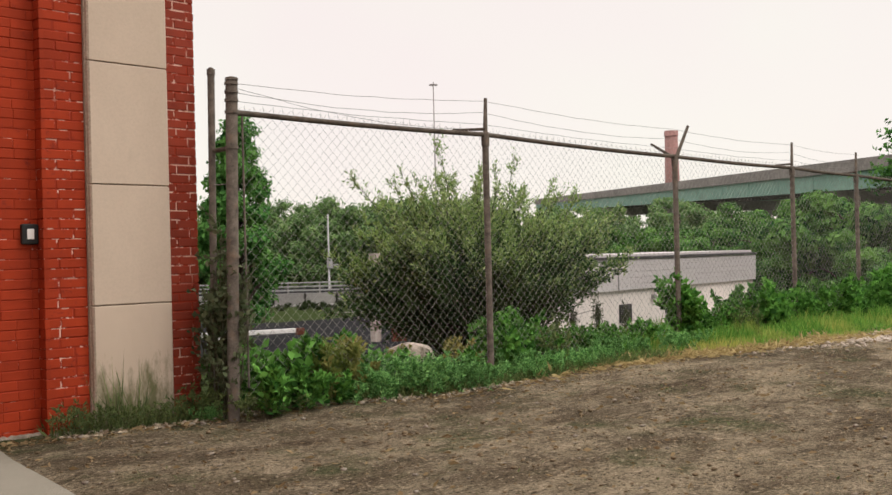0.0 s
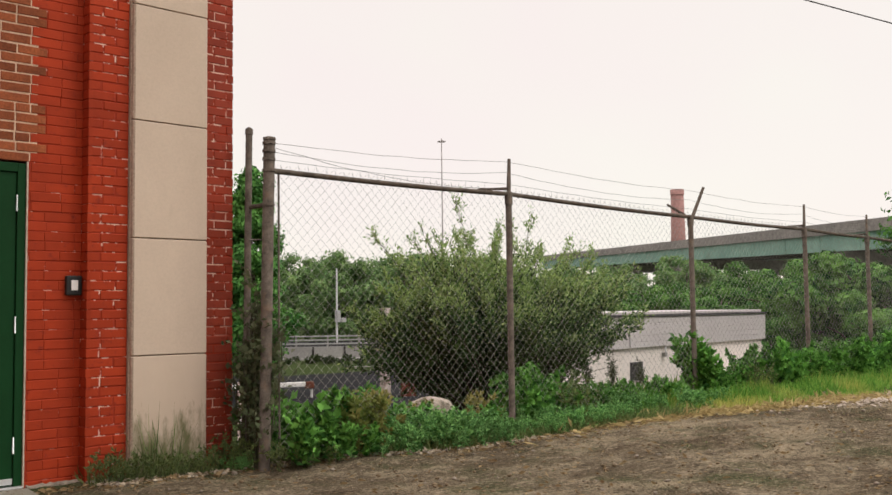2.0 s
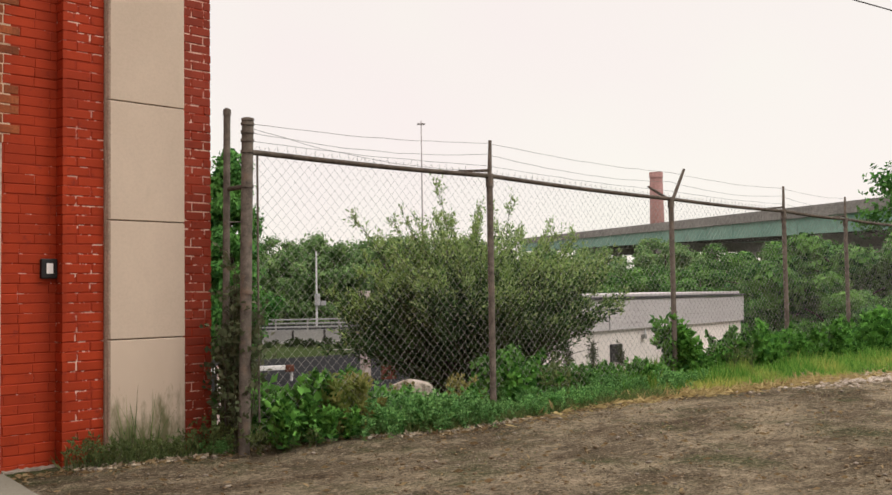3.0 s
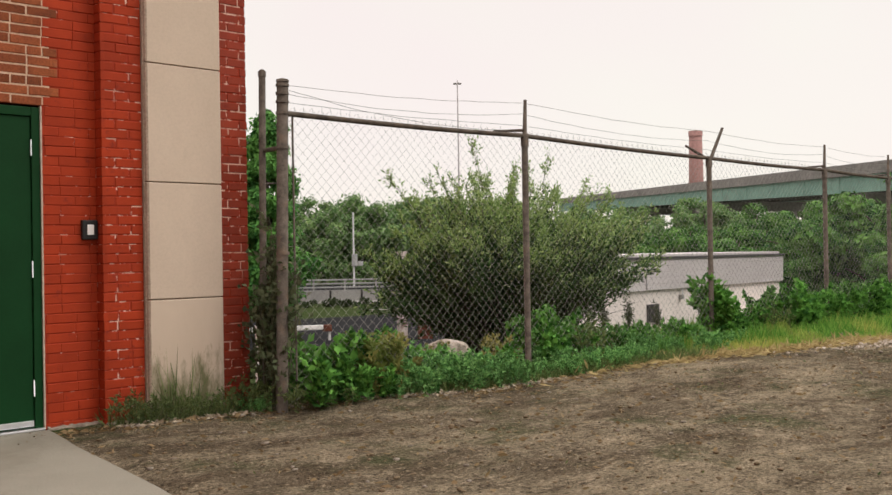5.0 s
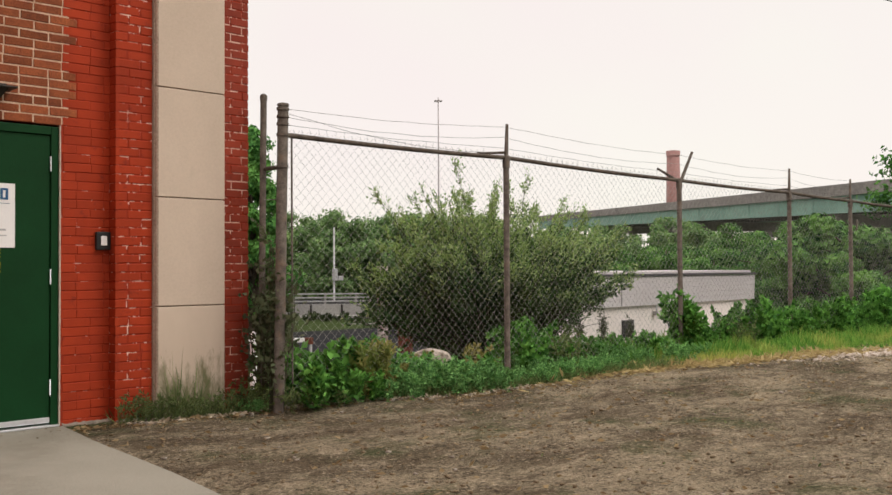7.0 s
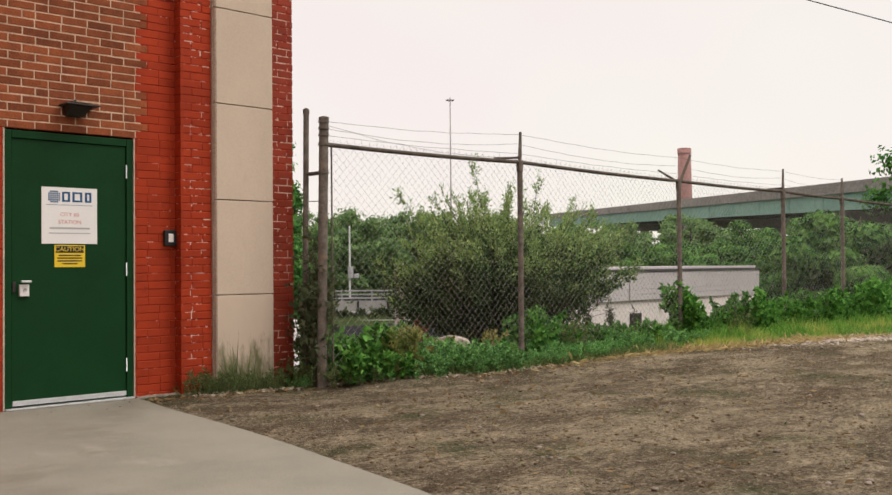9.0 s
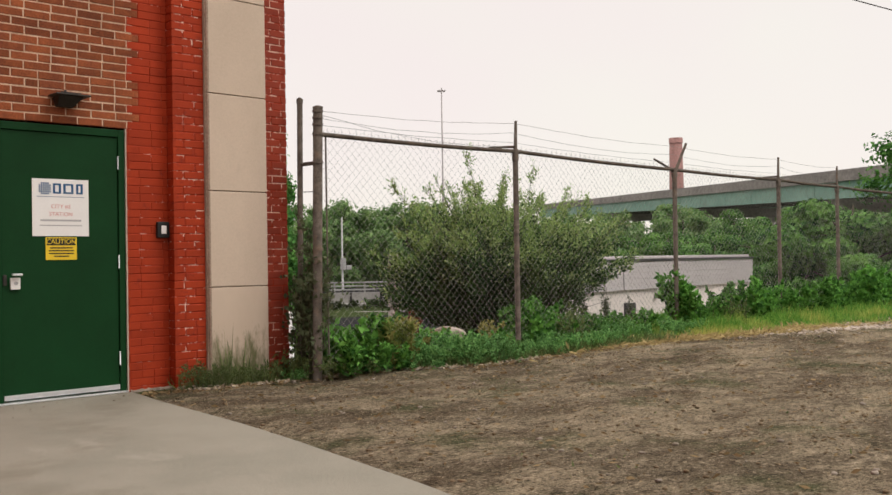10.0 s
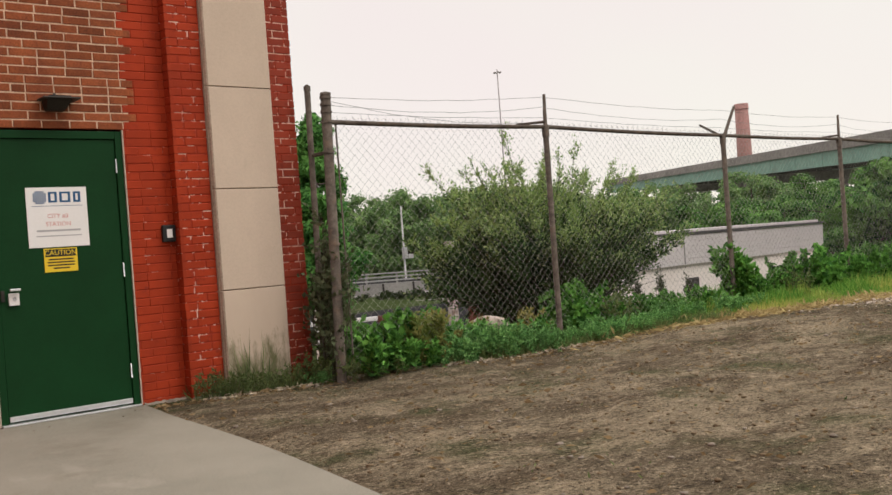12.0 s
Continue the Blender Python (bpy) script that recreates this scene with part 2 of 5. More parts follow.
SIDING = surface("off_white_siding", (0.78, 0.71, 0.67), (0.72, 0.65, 0.61), 0.8, 30, 0.8, relief=0.1, fine_mix=0.12, dark=(0.45, 0.38, 0.34), dark_at=(0.68, 0.85))
FASCIA = surface("grey_lilac_metal_fascia", (0.58, 0.54, 0.54), (0.52, 0.48, 0.485), 0.7, 30, 0.6, relief=0.1, fine_mix=0.12)
ROOFING = surface("dark_roof_edge", (0.05, 0.048, 0.05), (0.075, 0.07, 0.07), 2, 30, 0.9)
TEAL = surface("pale_green_girder_paint", (0.22, 0.36, 0.30), (0.17, 0.30, 0.25), 0.25, 2, 0.7, fine_mix=0.25, relief=0, dark=(0.14, 0.17, 0.14), dark_at=(0.62, 0.8))
DECK = surface("weathered_bridge_concrete", (0.29, 0.265, 0.25), (0.21, 0.195, 0.185), 0.3, 3, 0.95, relief=0)
UNDER = surface("dark_underside_tone", (0.05, 0.045, 0.042), (0.035, 0.032, 0.03), 0.3, 3, 0.9, relief=0)
# Chimney brick paled towards pink: distance haze is put into its colour.
STACK = surface("hazed_pinkish_chimney_brick", (0.36, 0.20, 0.18), (0.31, 0.17, 0.155), 0.15, 3, 0.9, relief=0)
POLE = surface("pale_grey_pole", (0.42, 0.42, 0.41), (0.36, 0.36, 0.355), 2, 30, 0.6, relief=0)
MAST = surface("dull_mast_steel", (0.32, 0.285, 0.28), (0.26, 0.235, 0.23), 1, 30, 0.8, relief=0)
ASPHALT = surface("asphalt", (0.024, 0.024, 0.025), (0.016, 0.016, 0.018), 0.8, 80, 0.98, spec=0.03)
BARRIER = surface("grey_road_barrier", (0.34, 0.33, 0.31), (0.26, 0.25, 0.24), 0.6, 20, 0.9)
ROTTEN = surface("flaking_white_post_paint", (0.62, 0.55, 0.50), (0.55, 0.47, 0.42), 5, 50, 0.9, dark=(0.16, 0.10, 0.07), dark_at=(0.5, 0.62))
LUMP = surface("broken_pale_concrete", (0.50, 0.44, 0.37), (0.34, 0.29, 0.23), 9, 60, 0.95, relief=0.8, dark=(0.10, 0.085, 0.055), dark_at=(0.50, 0.62))
RUSTED = surface("brown_rusted_plate", (0.17, 0.055, 0.03), (0.11, 0.04, 0.024), 3, 40, 0.9)
PALE_STONE = surface("pale_gravel", (0.58, 0.50, 0.42), (0.42, 0.36, 0.30), 7, 60, 0.95)
STONE = surface("pale_stones", (0.36, 0.31, 0.25), (0.20, 0.17, 0.135), 7, 60, 0.95)
SOIL = surface("dark_soil", (0.17, 0.128, 0.08), (0.24, 0.18, 0.115), 5, 60, 0.95, spec=0.03)
DRY = leaf_material("pale_straw", (0.50, 0.40, 0.19), (0.36, 0.28, 0.13))
BLEACHED = leaf_material("bleached_dead_leaf", (0.62, 0.54, 0.42), (0.34, 0.28, 0.20))
STRAW = leaf_material("dry_straw", (0.34, 0.25, 0.13), (0.22, 0.15, 0.08))
BARK = surface("grey_brown_bark", (0.10, 0.08, 0.06), (0.06, 0.048, 0.038), 6, 50, 0.95, relief=0.6)
TWIG = surface("olive_twig_bark", (0.085, 0.085, 0.045), (0.06, 0.06, 0.035), 6, 50, 0.95)
MANHOLE = surface("rusty_iron_cover", (0.21, 0.165, 0.09), (0.13, 0.10, 0.055), 12, 60, 0.85, metal=0.3)
# Dark body and pale tip leaves: crown light and shade are in these colours.
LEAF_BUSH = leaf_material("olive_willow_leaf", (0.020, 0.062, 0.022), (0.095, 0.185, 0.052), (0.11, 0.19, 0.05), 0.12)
LEAF_TOP_LIT = leaf_material("pale_top_lit_willow_leaf", (0.115, 0.22, 0.062), (0.38, 0.49, 0.18), (0.28, 0.41, 0.12), 0.28)
LEAF_TREE = leaf_material("deep_green_leaf", (0.03, 0.11, 0.028), (0.11, 0.27, 0.06), (0.13, 0.29, 0.065), 0.16)
# Dark end of the range puts the crowns' inner shade into the leaf colour.
LEAF_BANK = leaf_material("shaded_bank_leaf", (0.015, 0.058, 0.018), (0.125, 0.275, 0.062), (0.15, 0.30, 0.066), 0.14)
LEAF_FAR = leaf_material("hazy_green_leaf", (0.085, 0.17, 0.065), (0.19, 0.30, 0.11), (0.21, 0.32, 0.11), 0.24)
LEAF_HEDGE = leaf_material("dull_dark_bank_weed_leaf", (0.020, 0.036, 0.014), (0.055, 0.075, 0.028), None, 0.10)
LEAF_WEED = leaf_material("weed_leaf", (0.025, 0.095, 0.02), (0.19, 0.44, 0.085), None, 0.22)
LEAF_VINE = leaf_material("dusty_dark_vine_leaf", (0.06, 0.085, 0.04), (0.13, 0.14, 0.08))
LEAF_FERN = leaf_material("feathery_weed_leaf", (0.035, 0.13, 0.035), (0.30, 0.58, 0.19), None, 0.22)
LEAF_BROWN = leaf_material("yellowing_weed_leaf", (0.11, 0.12, 0.04), (0.40, 0.37, 0.12), (0.15, 0.22, 0.05))
LEAF_DRY = leaf_material("dusty_olive_weed_leaf", (0.075, 0.12, 0.045), (0.20, 0.25, 0.09))
GRASS = leaf_material("grass_blade", (0.06, 0.19, 0.03), (0.22, 0.42, 0.075), (0.44, 0.45, 0.12))


# ---- geometry helpers ----
def part(name, bm, mat, parent=None, label=""):
    """One bmesh (or mesh) as ONE mesh object, under a thing or part."""
    if isinstance(bm, bpy.types.Mesh):
        me = bm
    else:
        me = bpy.data.meshes.new(name)
        bm.to_mesh(me)
        bm.free()
    if not me.materials:
        me.materials.append(mat)
    ob = new(name, me)
    if parent:
        ob.parent = parent
    if label:
        ob["label"] = label
    return ob


def empty(name, x=0, y=0, z=0, turn=0):
    ob = new(name)
    ob.matrix_world = pose(x, y, z, 0, 0, turn)
    return ob


def box(x0, y0, z0, x1, y1, z1, bevel=0.0, bm=None):
    bm = bm or bmesh.new()
    r = bmesh.ops.create_cube(bm, size=1)
    c = Vector(((x0 + x1) / 2, (y0 + y1) / 2, (z0 + z1) / 2))
    for v in r["verts"]:
        v.co = Vector((v.co.x * (x1 - x0), v.co.y * (y1 - y0), v.co.z * (z1 - z0))) + c
    if bevel:
        es = list({e for v in r["verts"] for e in v.link_edges})
        bmesh.ops.bevel(bm, geom=es, offset=bevel, segments=2, affect="EDGES", profile=0.6)
    return bm


def np_mesh(name, verts, faces):
    """A mesh from numpy arrays: faces all of one corner count."""
    me = bpy.data.meshes.new(name)
    n, k = faces.shape
    me.vertices.add(len(verts))
    me.vertices.foreach_set("co", np.ascontiguousarray(verts, dtype=np.float32).ravel())
    me.loops.add(n * k)
    me.loops.foreach_set("vertex_index", np.ascontiguousarray(faces, dtype=np.int32).ravel())
    me.polygons.add(n)
    me.polygons.foreach_set("loop_start", np.arange(0, n * k, k, dtype=np.int32))
    me.polygons.foreach_set("loop_total", np.full(n, k, dtype=np.int32))
    me.update(calc_edges=True)
    return me


def unit(v):
    return v / np.maximum(np.linalg.norm(v, axis=-1, keepdims=True), 1e-9)


def leaves(name, base, axis, length, width, rng, fold=0.25, facing=None):
    """Many small folded leaves: base points, axes, lengths and relative widths."""
    axis = unit(axis)
    side = unit(np.cross(axis, rng.normal(size=axis.shape) if facing is None else facing))
    up = np.cross(side, axis)
    L = np.broadcast_to(length, (len(base),))[:, None]
    Wd = L * np.broadcast_to(width, (len(base),))[:, None]
    mid = base + axis * L * 0.45
    drop = up * Wd * fold
    v = np.stack([base, mid + side * Wd * 0.5 + drop, base + axis * L, mid - side * Wd * 0.5 + drop], 1).reshape(-1, 3)
    i = np.arange(len(base))[:, None] * 4
    f = np.concatenate([i + [0, 1, 2], i + [0, 2, 3]], 1).reshape(-1, 3)
    return np_mesh(name, v, f)


def tubes(name, lines, radii, sides=5):
    """Round tapered bars along polylines, joined into one mesh."""
    V, F, o = [], [], 0
    a = np.linspace(0, 2 * np.pi, sides, endpoint=False)
    for line, rad in zip(lines, radii):
        p = np.asarray(line, float)
        r = np.broadcast_to(np.asarray(rad, float), (len(p),))
        d = unit(np.gradient(p, axis=0))
        ref = np.where(np.abs(d[:, 2:3]) > 0.9, np.array([[1.0, 0, 0]]), np.array([[0, 0, 1.0]]))
        s = unit(np.cross(d, ref))
        u = np.cross(s, d)
        ring = p[:, None] + r[:, None, None] * (np.cos(a)[None, :, None] * s[:, None] + np.sin(a)[None, :, None] * u[:, None])
        V.append(ring.reshape(-1, 3))
        k = len(p)
        i = np.arange(k - 1)[:, None] * sides + np.arange(sides)[None]
        j = np.arange(k - 1)[:, None] * sides + (np.arange(sides)[None] + 1) % sides
        F.append(np.stack([i, j, j + sides, i + sides], -1).reshape(-1, 4) + o)
        for end in (0, k - 1):
            cap = np.arange(sides) + end * sides + o
            for q in range(1, sides - 2, 2):
                F.append(np.array([[cap[0], cap[q], cap[q + 1], cap[q + 2]]]))
            if sides == 3:
                F.append(np.array([[cap[0], cap[1], cap[2], cap[2]]]))
        o += k * sides
    return np_mesh(name, np.concatenate(V), np.concatenate(F))


def bar(name, a, b, r, mat, parent, r2=None, sides=10, label=""):
    return part(name, tubes(name, [[a, b]], [[r, r if r2 is None else r2]], sides), mat, parent, label)


def text_part(name, words, size, x, y, z, mat, parent, label=""):
    cu = bpy.data.curves.new(name, "FONT")
    cu.body, cu.size, cu.align_x, cu.align_y, cu.extrude = words, size, "CENTER", "CENTER", 0.0006
    tmp = new("lettering_curve", cu)
    me = bpy.data.meshes.new_from_object(tmp.evaluated_get(bpy.context.evaluated_depsgraph_get()))
    bpy.data.objects.remove(tmp)
    bpy.data.curves.remove(cu)
    me.materials.clear()
    me.transform(pose(x, y, z, 90))
    return part(name, me, mat, parent, label)


# ---- ground ----
def smooth(a, b, v):
    t = np.clip((v - a) / (b - a), 0, 1)
    return t * t * (3 - 2 * t)


def ground_z(x, y):
    x, y = np.asarray(x, float), np.asarray(y, float)
    lump = 0.012 * np.sin(1.7 * x + 0.8 * y) * np.sin(1.3 * y - 0.5 * x) + 0.006 * np.sin(5.1 * x + 1.1) * np.sin(4.3 * y + 0.4)
    rise = 0.10 * smooth(2.5, 8.0, x) * smooth(-6, -1.5, y)
    past = smooth(0.4, 5.0, y) * smooth(1.2, 2.6, x)
    bank = 0.30 * smooth(42.5, 46, np.hypot(x + 2.3, y + 6.6)) * smooth(0, 8, y - x * 0.6)
    near = -0.03 * smooth(0.3, -0.4, x)
    return (lump + rise + near) * (1 - past) + past * (-1.5 + bank)


def axis_lines(lo, hi, step, reach):
    inner = np.arange(lo, hi + step / 2, step)
    grow = np.cumsum(step * 1.22 ** np.arange(1, 48))
    grow = np.append(grow[grow < reach], reach)
    return np.concatenate([lo - grow[::-1], inner, hi + grow])


gx, gy = axis_lines(-5, 13, 0.12, 2500), axis_lines(-9, 3, 0.12, 2500)
X, Y = np.meshgrid(gx, gy, indexing="ij")
rng = np.random.default_rng(7)
Z = ground_z(X, Y) + rng.normal(0, 0.004, X.shape) * (np.abs(X) < 14)
idx = np.arange(X.size).reshape(X.shape)
quads = np.stack([idx[:-1, :-1], idx[1:, :-1], idx[1:, 1:], idx[:-1, 1:]], -1).reshape(-1, 4)
ground = part("ground", np_mesh("ground", np.stack([X, Y, Z], -1).reshape(-1, 3), quads), dirt_ground())
tagged(ground, "trampled brown dirt yard with turf beyond the fence", "ground", kind="structure")
for p in ground.data.polygons:
    p.use_smooth = True


def concrete_walk():
    """Slab in front of the door with its gently curving edge, 30 mm above the dirt."""
    edge = [(0.03, -0.02), (0.0, -0.3), (-0.06, -0.75), (-0.11, -1.4), (-0.17, -2.1), (-0.26, -2.8), (-0.37, -3.5), (-0.48, -4.2), (-0.60, -4.8), (-0.80, -5.8), (-1.1, -7.2), (-1.5, -9.0)]
    bm = bmesh.new()
    top = [bm.verts.new((x, y, 0.0)) for x, y in edge] + [bm.verts.new((-7, -9, 0.0)), bm.verts.new((-7, -0.02, 0.0))]
    f = bm.faces.new(top)
    r = bmesh.ops.extrude_face_region(bm, geom=[f])
    for v in r["geom"]:
        if isinstance(v, bmesh.types.BMVert):
            v.co.z -= 0.14
    bmesh.ops.recalc_face_normals(bm, faces=bm.faces)
    rim = [e for e in bm.edges if all(v.co.z > -0.01 for v in e.verts)]
    bmesh.ops.bevel(bm, geom=rim, offset=0.012, segments=2, affect="EDGES")
    ob = part("pavement", bm, SLAB)
    return tagged(ob, "worn pale grey concrete walk with a curved edge", "pavement", kind="structure")


concrete_walk()


# ---- brick building ----
BRICK_L, BRICK_H, JOINT_W = 0.205, 0.0665, 0.010
TOP = 4.4


def brick_mesh(name, mat, depth=0.03, soft=0.006, gap=JOINT_W):
    """One brick face: unit length, chamfered front, front at y=0 facing -y."""
    bm = bmesh.new()
    h = BRICK_H - gap
    out = [(0, 0), (1, 0), (1, h), (0, h)]
    sx = soft / BRICK_L
    inn = [(sx, soft), (1 - sx, soft), (1 - sx, h - soft), (sx, h - soft)]
    back = [bm.verts.new((x, depth, z)) for x, z in out]
    mid = [bm.verts.new((x, soft, z)) for x, z in out]
    front = [bm.verts.new((x, 0, z)) for x, z in inn]
    for a, b in ((back, mid), (mid, front)):
        for i in range(4):
            bm.faces.new((a[i], a[(i + 1) % 4], b[(i + 1) % 4], b[i]))
    bm.faces.new(front)
    bmesh.ops.recalc_face_normals(bm, faces=bm.faces)
    me = bpy.data.meshes.new(name)
    bm.to_mesh(me)
    bm.free()
    me.materials.append(mat)
    return me


PAINTED_BRICK = brick_mesh("brick", PAINT, soft=0.004, gap=0.004)
THIN_PAINT_BRICK = brick_mesh("brick", PAINT, soft=0.005, gap=0.006)
WORN_BRICK = brick_mesh("brick", WORN_PAINT, soft=0.004, gap=0.009)
BARE_BRICK = brick_mesh("brick", BARE, soft=0.004)


def lay_bricks(wall, x0, x1, z0, z1, y, hole=None, bare=None, start=0.0, face=0.0, seed=1, fill=0.003, plain=None):
    """Running bond on the face at y; hole and bare are x0, x1, z0, z1. face 90 turns it to face +x."""
    rnd = random.Random(seed)
    row = 0
    z = z0
    while z + BRICK_H <= z1 + 0.02:
        x = x0 - (start + (0.5 if row % 2 else 0.0) + (0.08 * rnd.random() - 0.04)) % 1.0 * BRICK_L
        while x < x1 - 0.004:
            step = BRICK_L * (0.5 if rnd.random() < 0.05 else 1.0)
            spans = [(max(x, x0), min(x + step - JOINT_W, x1))]
            if hole and z + BRICK_H * 0.6 < hole[3] and z + BRICK_H > hole[2]:
                spans = [(spans[0][0], min(spans[0][1], hole[0])), (max(spans[0][0], hole[1]), spans[0][1])]
            for a, b in spans:
                if b - a > 0.018:
                    cx = (a + b) / 2
                    isbare = bare and bare[0] < cx < bare[1] and bare[2] < z + 0.03 < bare[3]
                    ob = new("brick", BARE_BRICK if isbare else (plain or PAINTED_BRICK))
                    if not isbare:
                        a, b = a - fill, b + fill
                    ob.parent = wall
                    dy = rnd.uniform(-0.003, 0.0) if isbare else rnd.uniform(-0.002, 0.002)
                    tilt = rnd.uniform(-0.5, 0.5) * (1.8 if isbare else 1.0)
                    if face < 0:
                        ob.matrix_basis = pose(y + dy, b, z, 0, 0, -90) @ Matrix.Diagonal((b - a, 1, 1, 1))
                    elif face:
                        ob.matrix_basis = pose(y + dy, a, z, tilt * 0.4, 0, 90) @ Matrix.Diagonal((b - a, 1, 1, 1))
                    else:
                        ob.matrix_basis = pose(a, y + dy, z, 0, tilt, 0) @ Matrix.Diagonal((b - a, 1, 1, 1))
            x += step
        z += BRICK_H
        row += 1


HOLE = (-1.045, 0.012, -0.1, 2.165)
BARE_AREA = (-1.13, 0.085, 2.15, 3.37)


def bay_wall():
    """The recessed bay with the door opening through it, 0.35 m thick."""
    bm = box(-1.45, 0.004, -0.3, HOLE[0], 0.35, 7)
    box(HOLE[1], 0.004, -0.3, 0.375, 0.35, 7, bm=bm)
    box(HOLE[0], 0.008, HOLE[3], HOLE[1], 0.35, 7, bm=bm)
    wall = part("wall_bay", bm, JOINT)
    tagged(wall, "red painted brick wall with a patch of bare brick over the door", "wall", kind="structure")
    bed = part("mortar_bed", box(BARE_AREA[0], 0.0025, BARE_AREA[2] + 0.02, BARE_AREA[1] - 0.02, 0.0085, BARE_AREA[3] - 0.01), MORTAR, wall, "pale cream mortar in the bare brick patch")
    return wall


def wall_block(name, x0, x1, y, label, zb=-0.3, depth=0.35, mat=None):
    w = part(name, box(x0, y + 0.004, zb, x1, depth, 7), mat or JOINT)
    return tagged(w, label, "wall", kind="structure")


wall_bay = bay_wall()
wall_left = wall_block("wall_left_pier", -7.0, -1.453, -0.08, "red painted brick pier beside the recessed door bay")
wall_step = wall_block("wall_step_pier", 0.378, 0.664, -0.105, "red painted brick pier with chipped joints", mat=JOINT_CHIPPED)
wall_corner = part("wall_corner_pier", box(1.262, -0.126, -0.3, 1.485, 0.35, 7), JOINT_BARE)
tagged(wall_corner, "red painted brick corner pier of the building", "wall", kind="structure")
side = part("wall_side", box(1.10, 0.353, -2.2, 1.482, 11.0, 7), PAINT)
tagged(side, "red painted brick side wall running back from the corner", "wall", kind="structure")
back = part("wall_back", box(-7.0, 10.65, -2.2, 1.097, 11.0, 7), PAINT)
tagged(back, "plain red brick rear wall", "wall", kind="structure")
# Unseen wall added at left to keep sky light off left-facing brick sides.
left_blocker = part("wall_wing", box(-6.35, -12.0, -0.3, -6.0, -0.10, 7), PAINT)
tagged(left_blocker, "unseen plain red wall added to block light from the left", "wall", kind="structure")
left_end = part("wall_end", box(-7.0, 0.353, -2.2, -6.65, 10.647, 7), PAINT)
tagged(left_end, "plain red brick end wall", "wall", kind="structure")
roof = part("roof", box(-7.1, -0.25, 7.003, 1.6, 11.1, 7.25, 0.02), DECK)
tagged(roof, "flat grey roof slab of the brick building", "roof", kind="structure")
trim = part("trim", box(-1.45, -0.012, 3.385, 0.375, 0.003, 3.75, 0.006), CONCRETE)
tagged(trim, "tan stone band above the bare brick", "trim", kind="structure")


def concrete_pilaster():
    """Stacked tan concrete panels with thin open joints and a worn chamfer on one edge."""
    base = part("wall_pilaster", box(0.667, -0.125, -0.3, 1.259, 0.35, 7), EDGE)
    tagged(base, "tan concrete pilaster of stacked panels with dark joints", "pilaster", kind="structure")
    zs = [-0.3, 0.836, 1.669, 2.512, 3.352, 4.19, 5.03, 5.87, 6.98]
    rnd = random.Random(4)
    for z0, z1 in zip(zs, zs[1:]):
        tip = rnd.uniform(-0.002, 0.004)
        bm = bmesh.new()
        prof = [(0.672, -0.128), (0.676, -0.150), (0.688, -0.160), (1.248, -0.160), (1.259, -0.150), (1.259, -0.128)]
        lo = [bm.verts.new((x, y, z0 + 0.004 + tip * (x - 0.9))) for x, y in prof]
        hi = [bm.verts.new((x, y, z1 - 0.004)) for x, y in prof]
        for i in range(6):
            bm.faces.new((lo[i], lo[(i + 1) % 6], hi[(i + 1) % 6], hi[i]))
        bm.faces.new(lo)
        bm.faces.new(hi)
        bmesh.ops.recalc_face_normals(bm, faces=bm.faces)
        rims = [e for e in bm.edges if abs(e.verts[0].co.z - e.verts[1].co.z) < 0.05]
        bmesh.ops.bevel(bm, geom=rims, offset=0.004, segments=1, affect="EDGES")
        p = part("concrete_panel", bm, MOSSY if z0 < 0 else CONCRETE, base)
        p.data.materials.append(EDGE)
        for f in p.data.polygons:
            c = f.center
            if c.x < 0.692 and f.normal.x < -0.5:
                f.material_index = 1


concrete_pilaster()


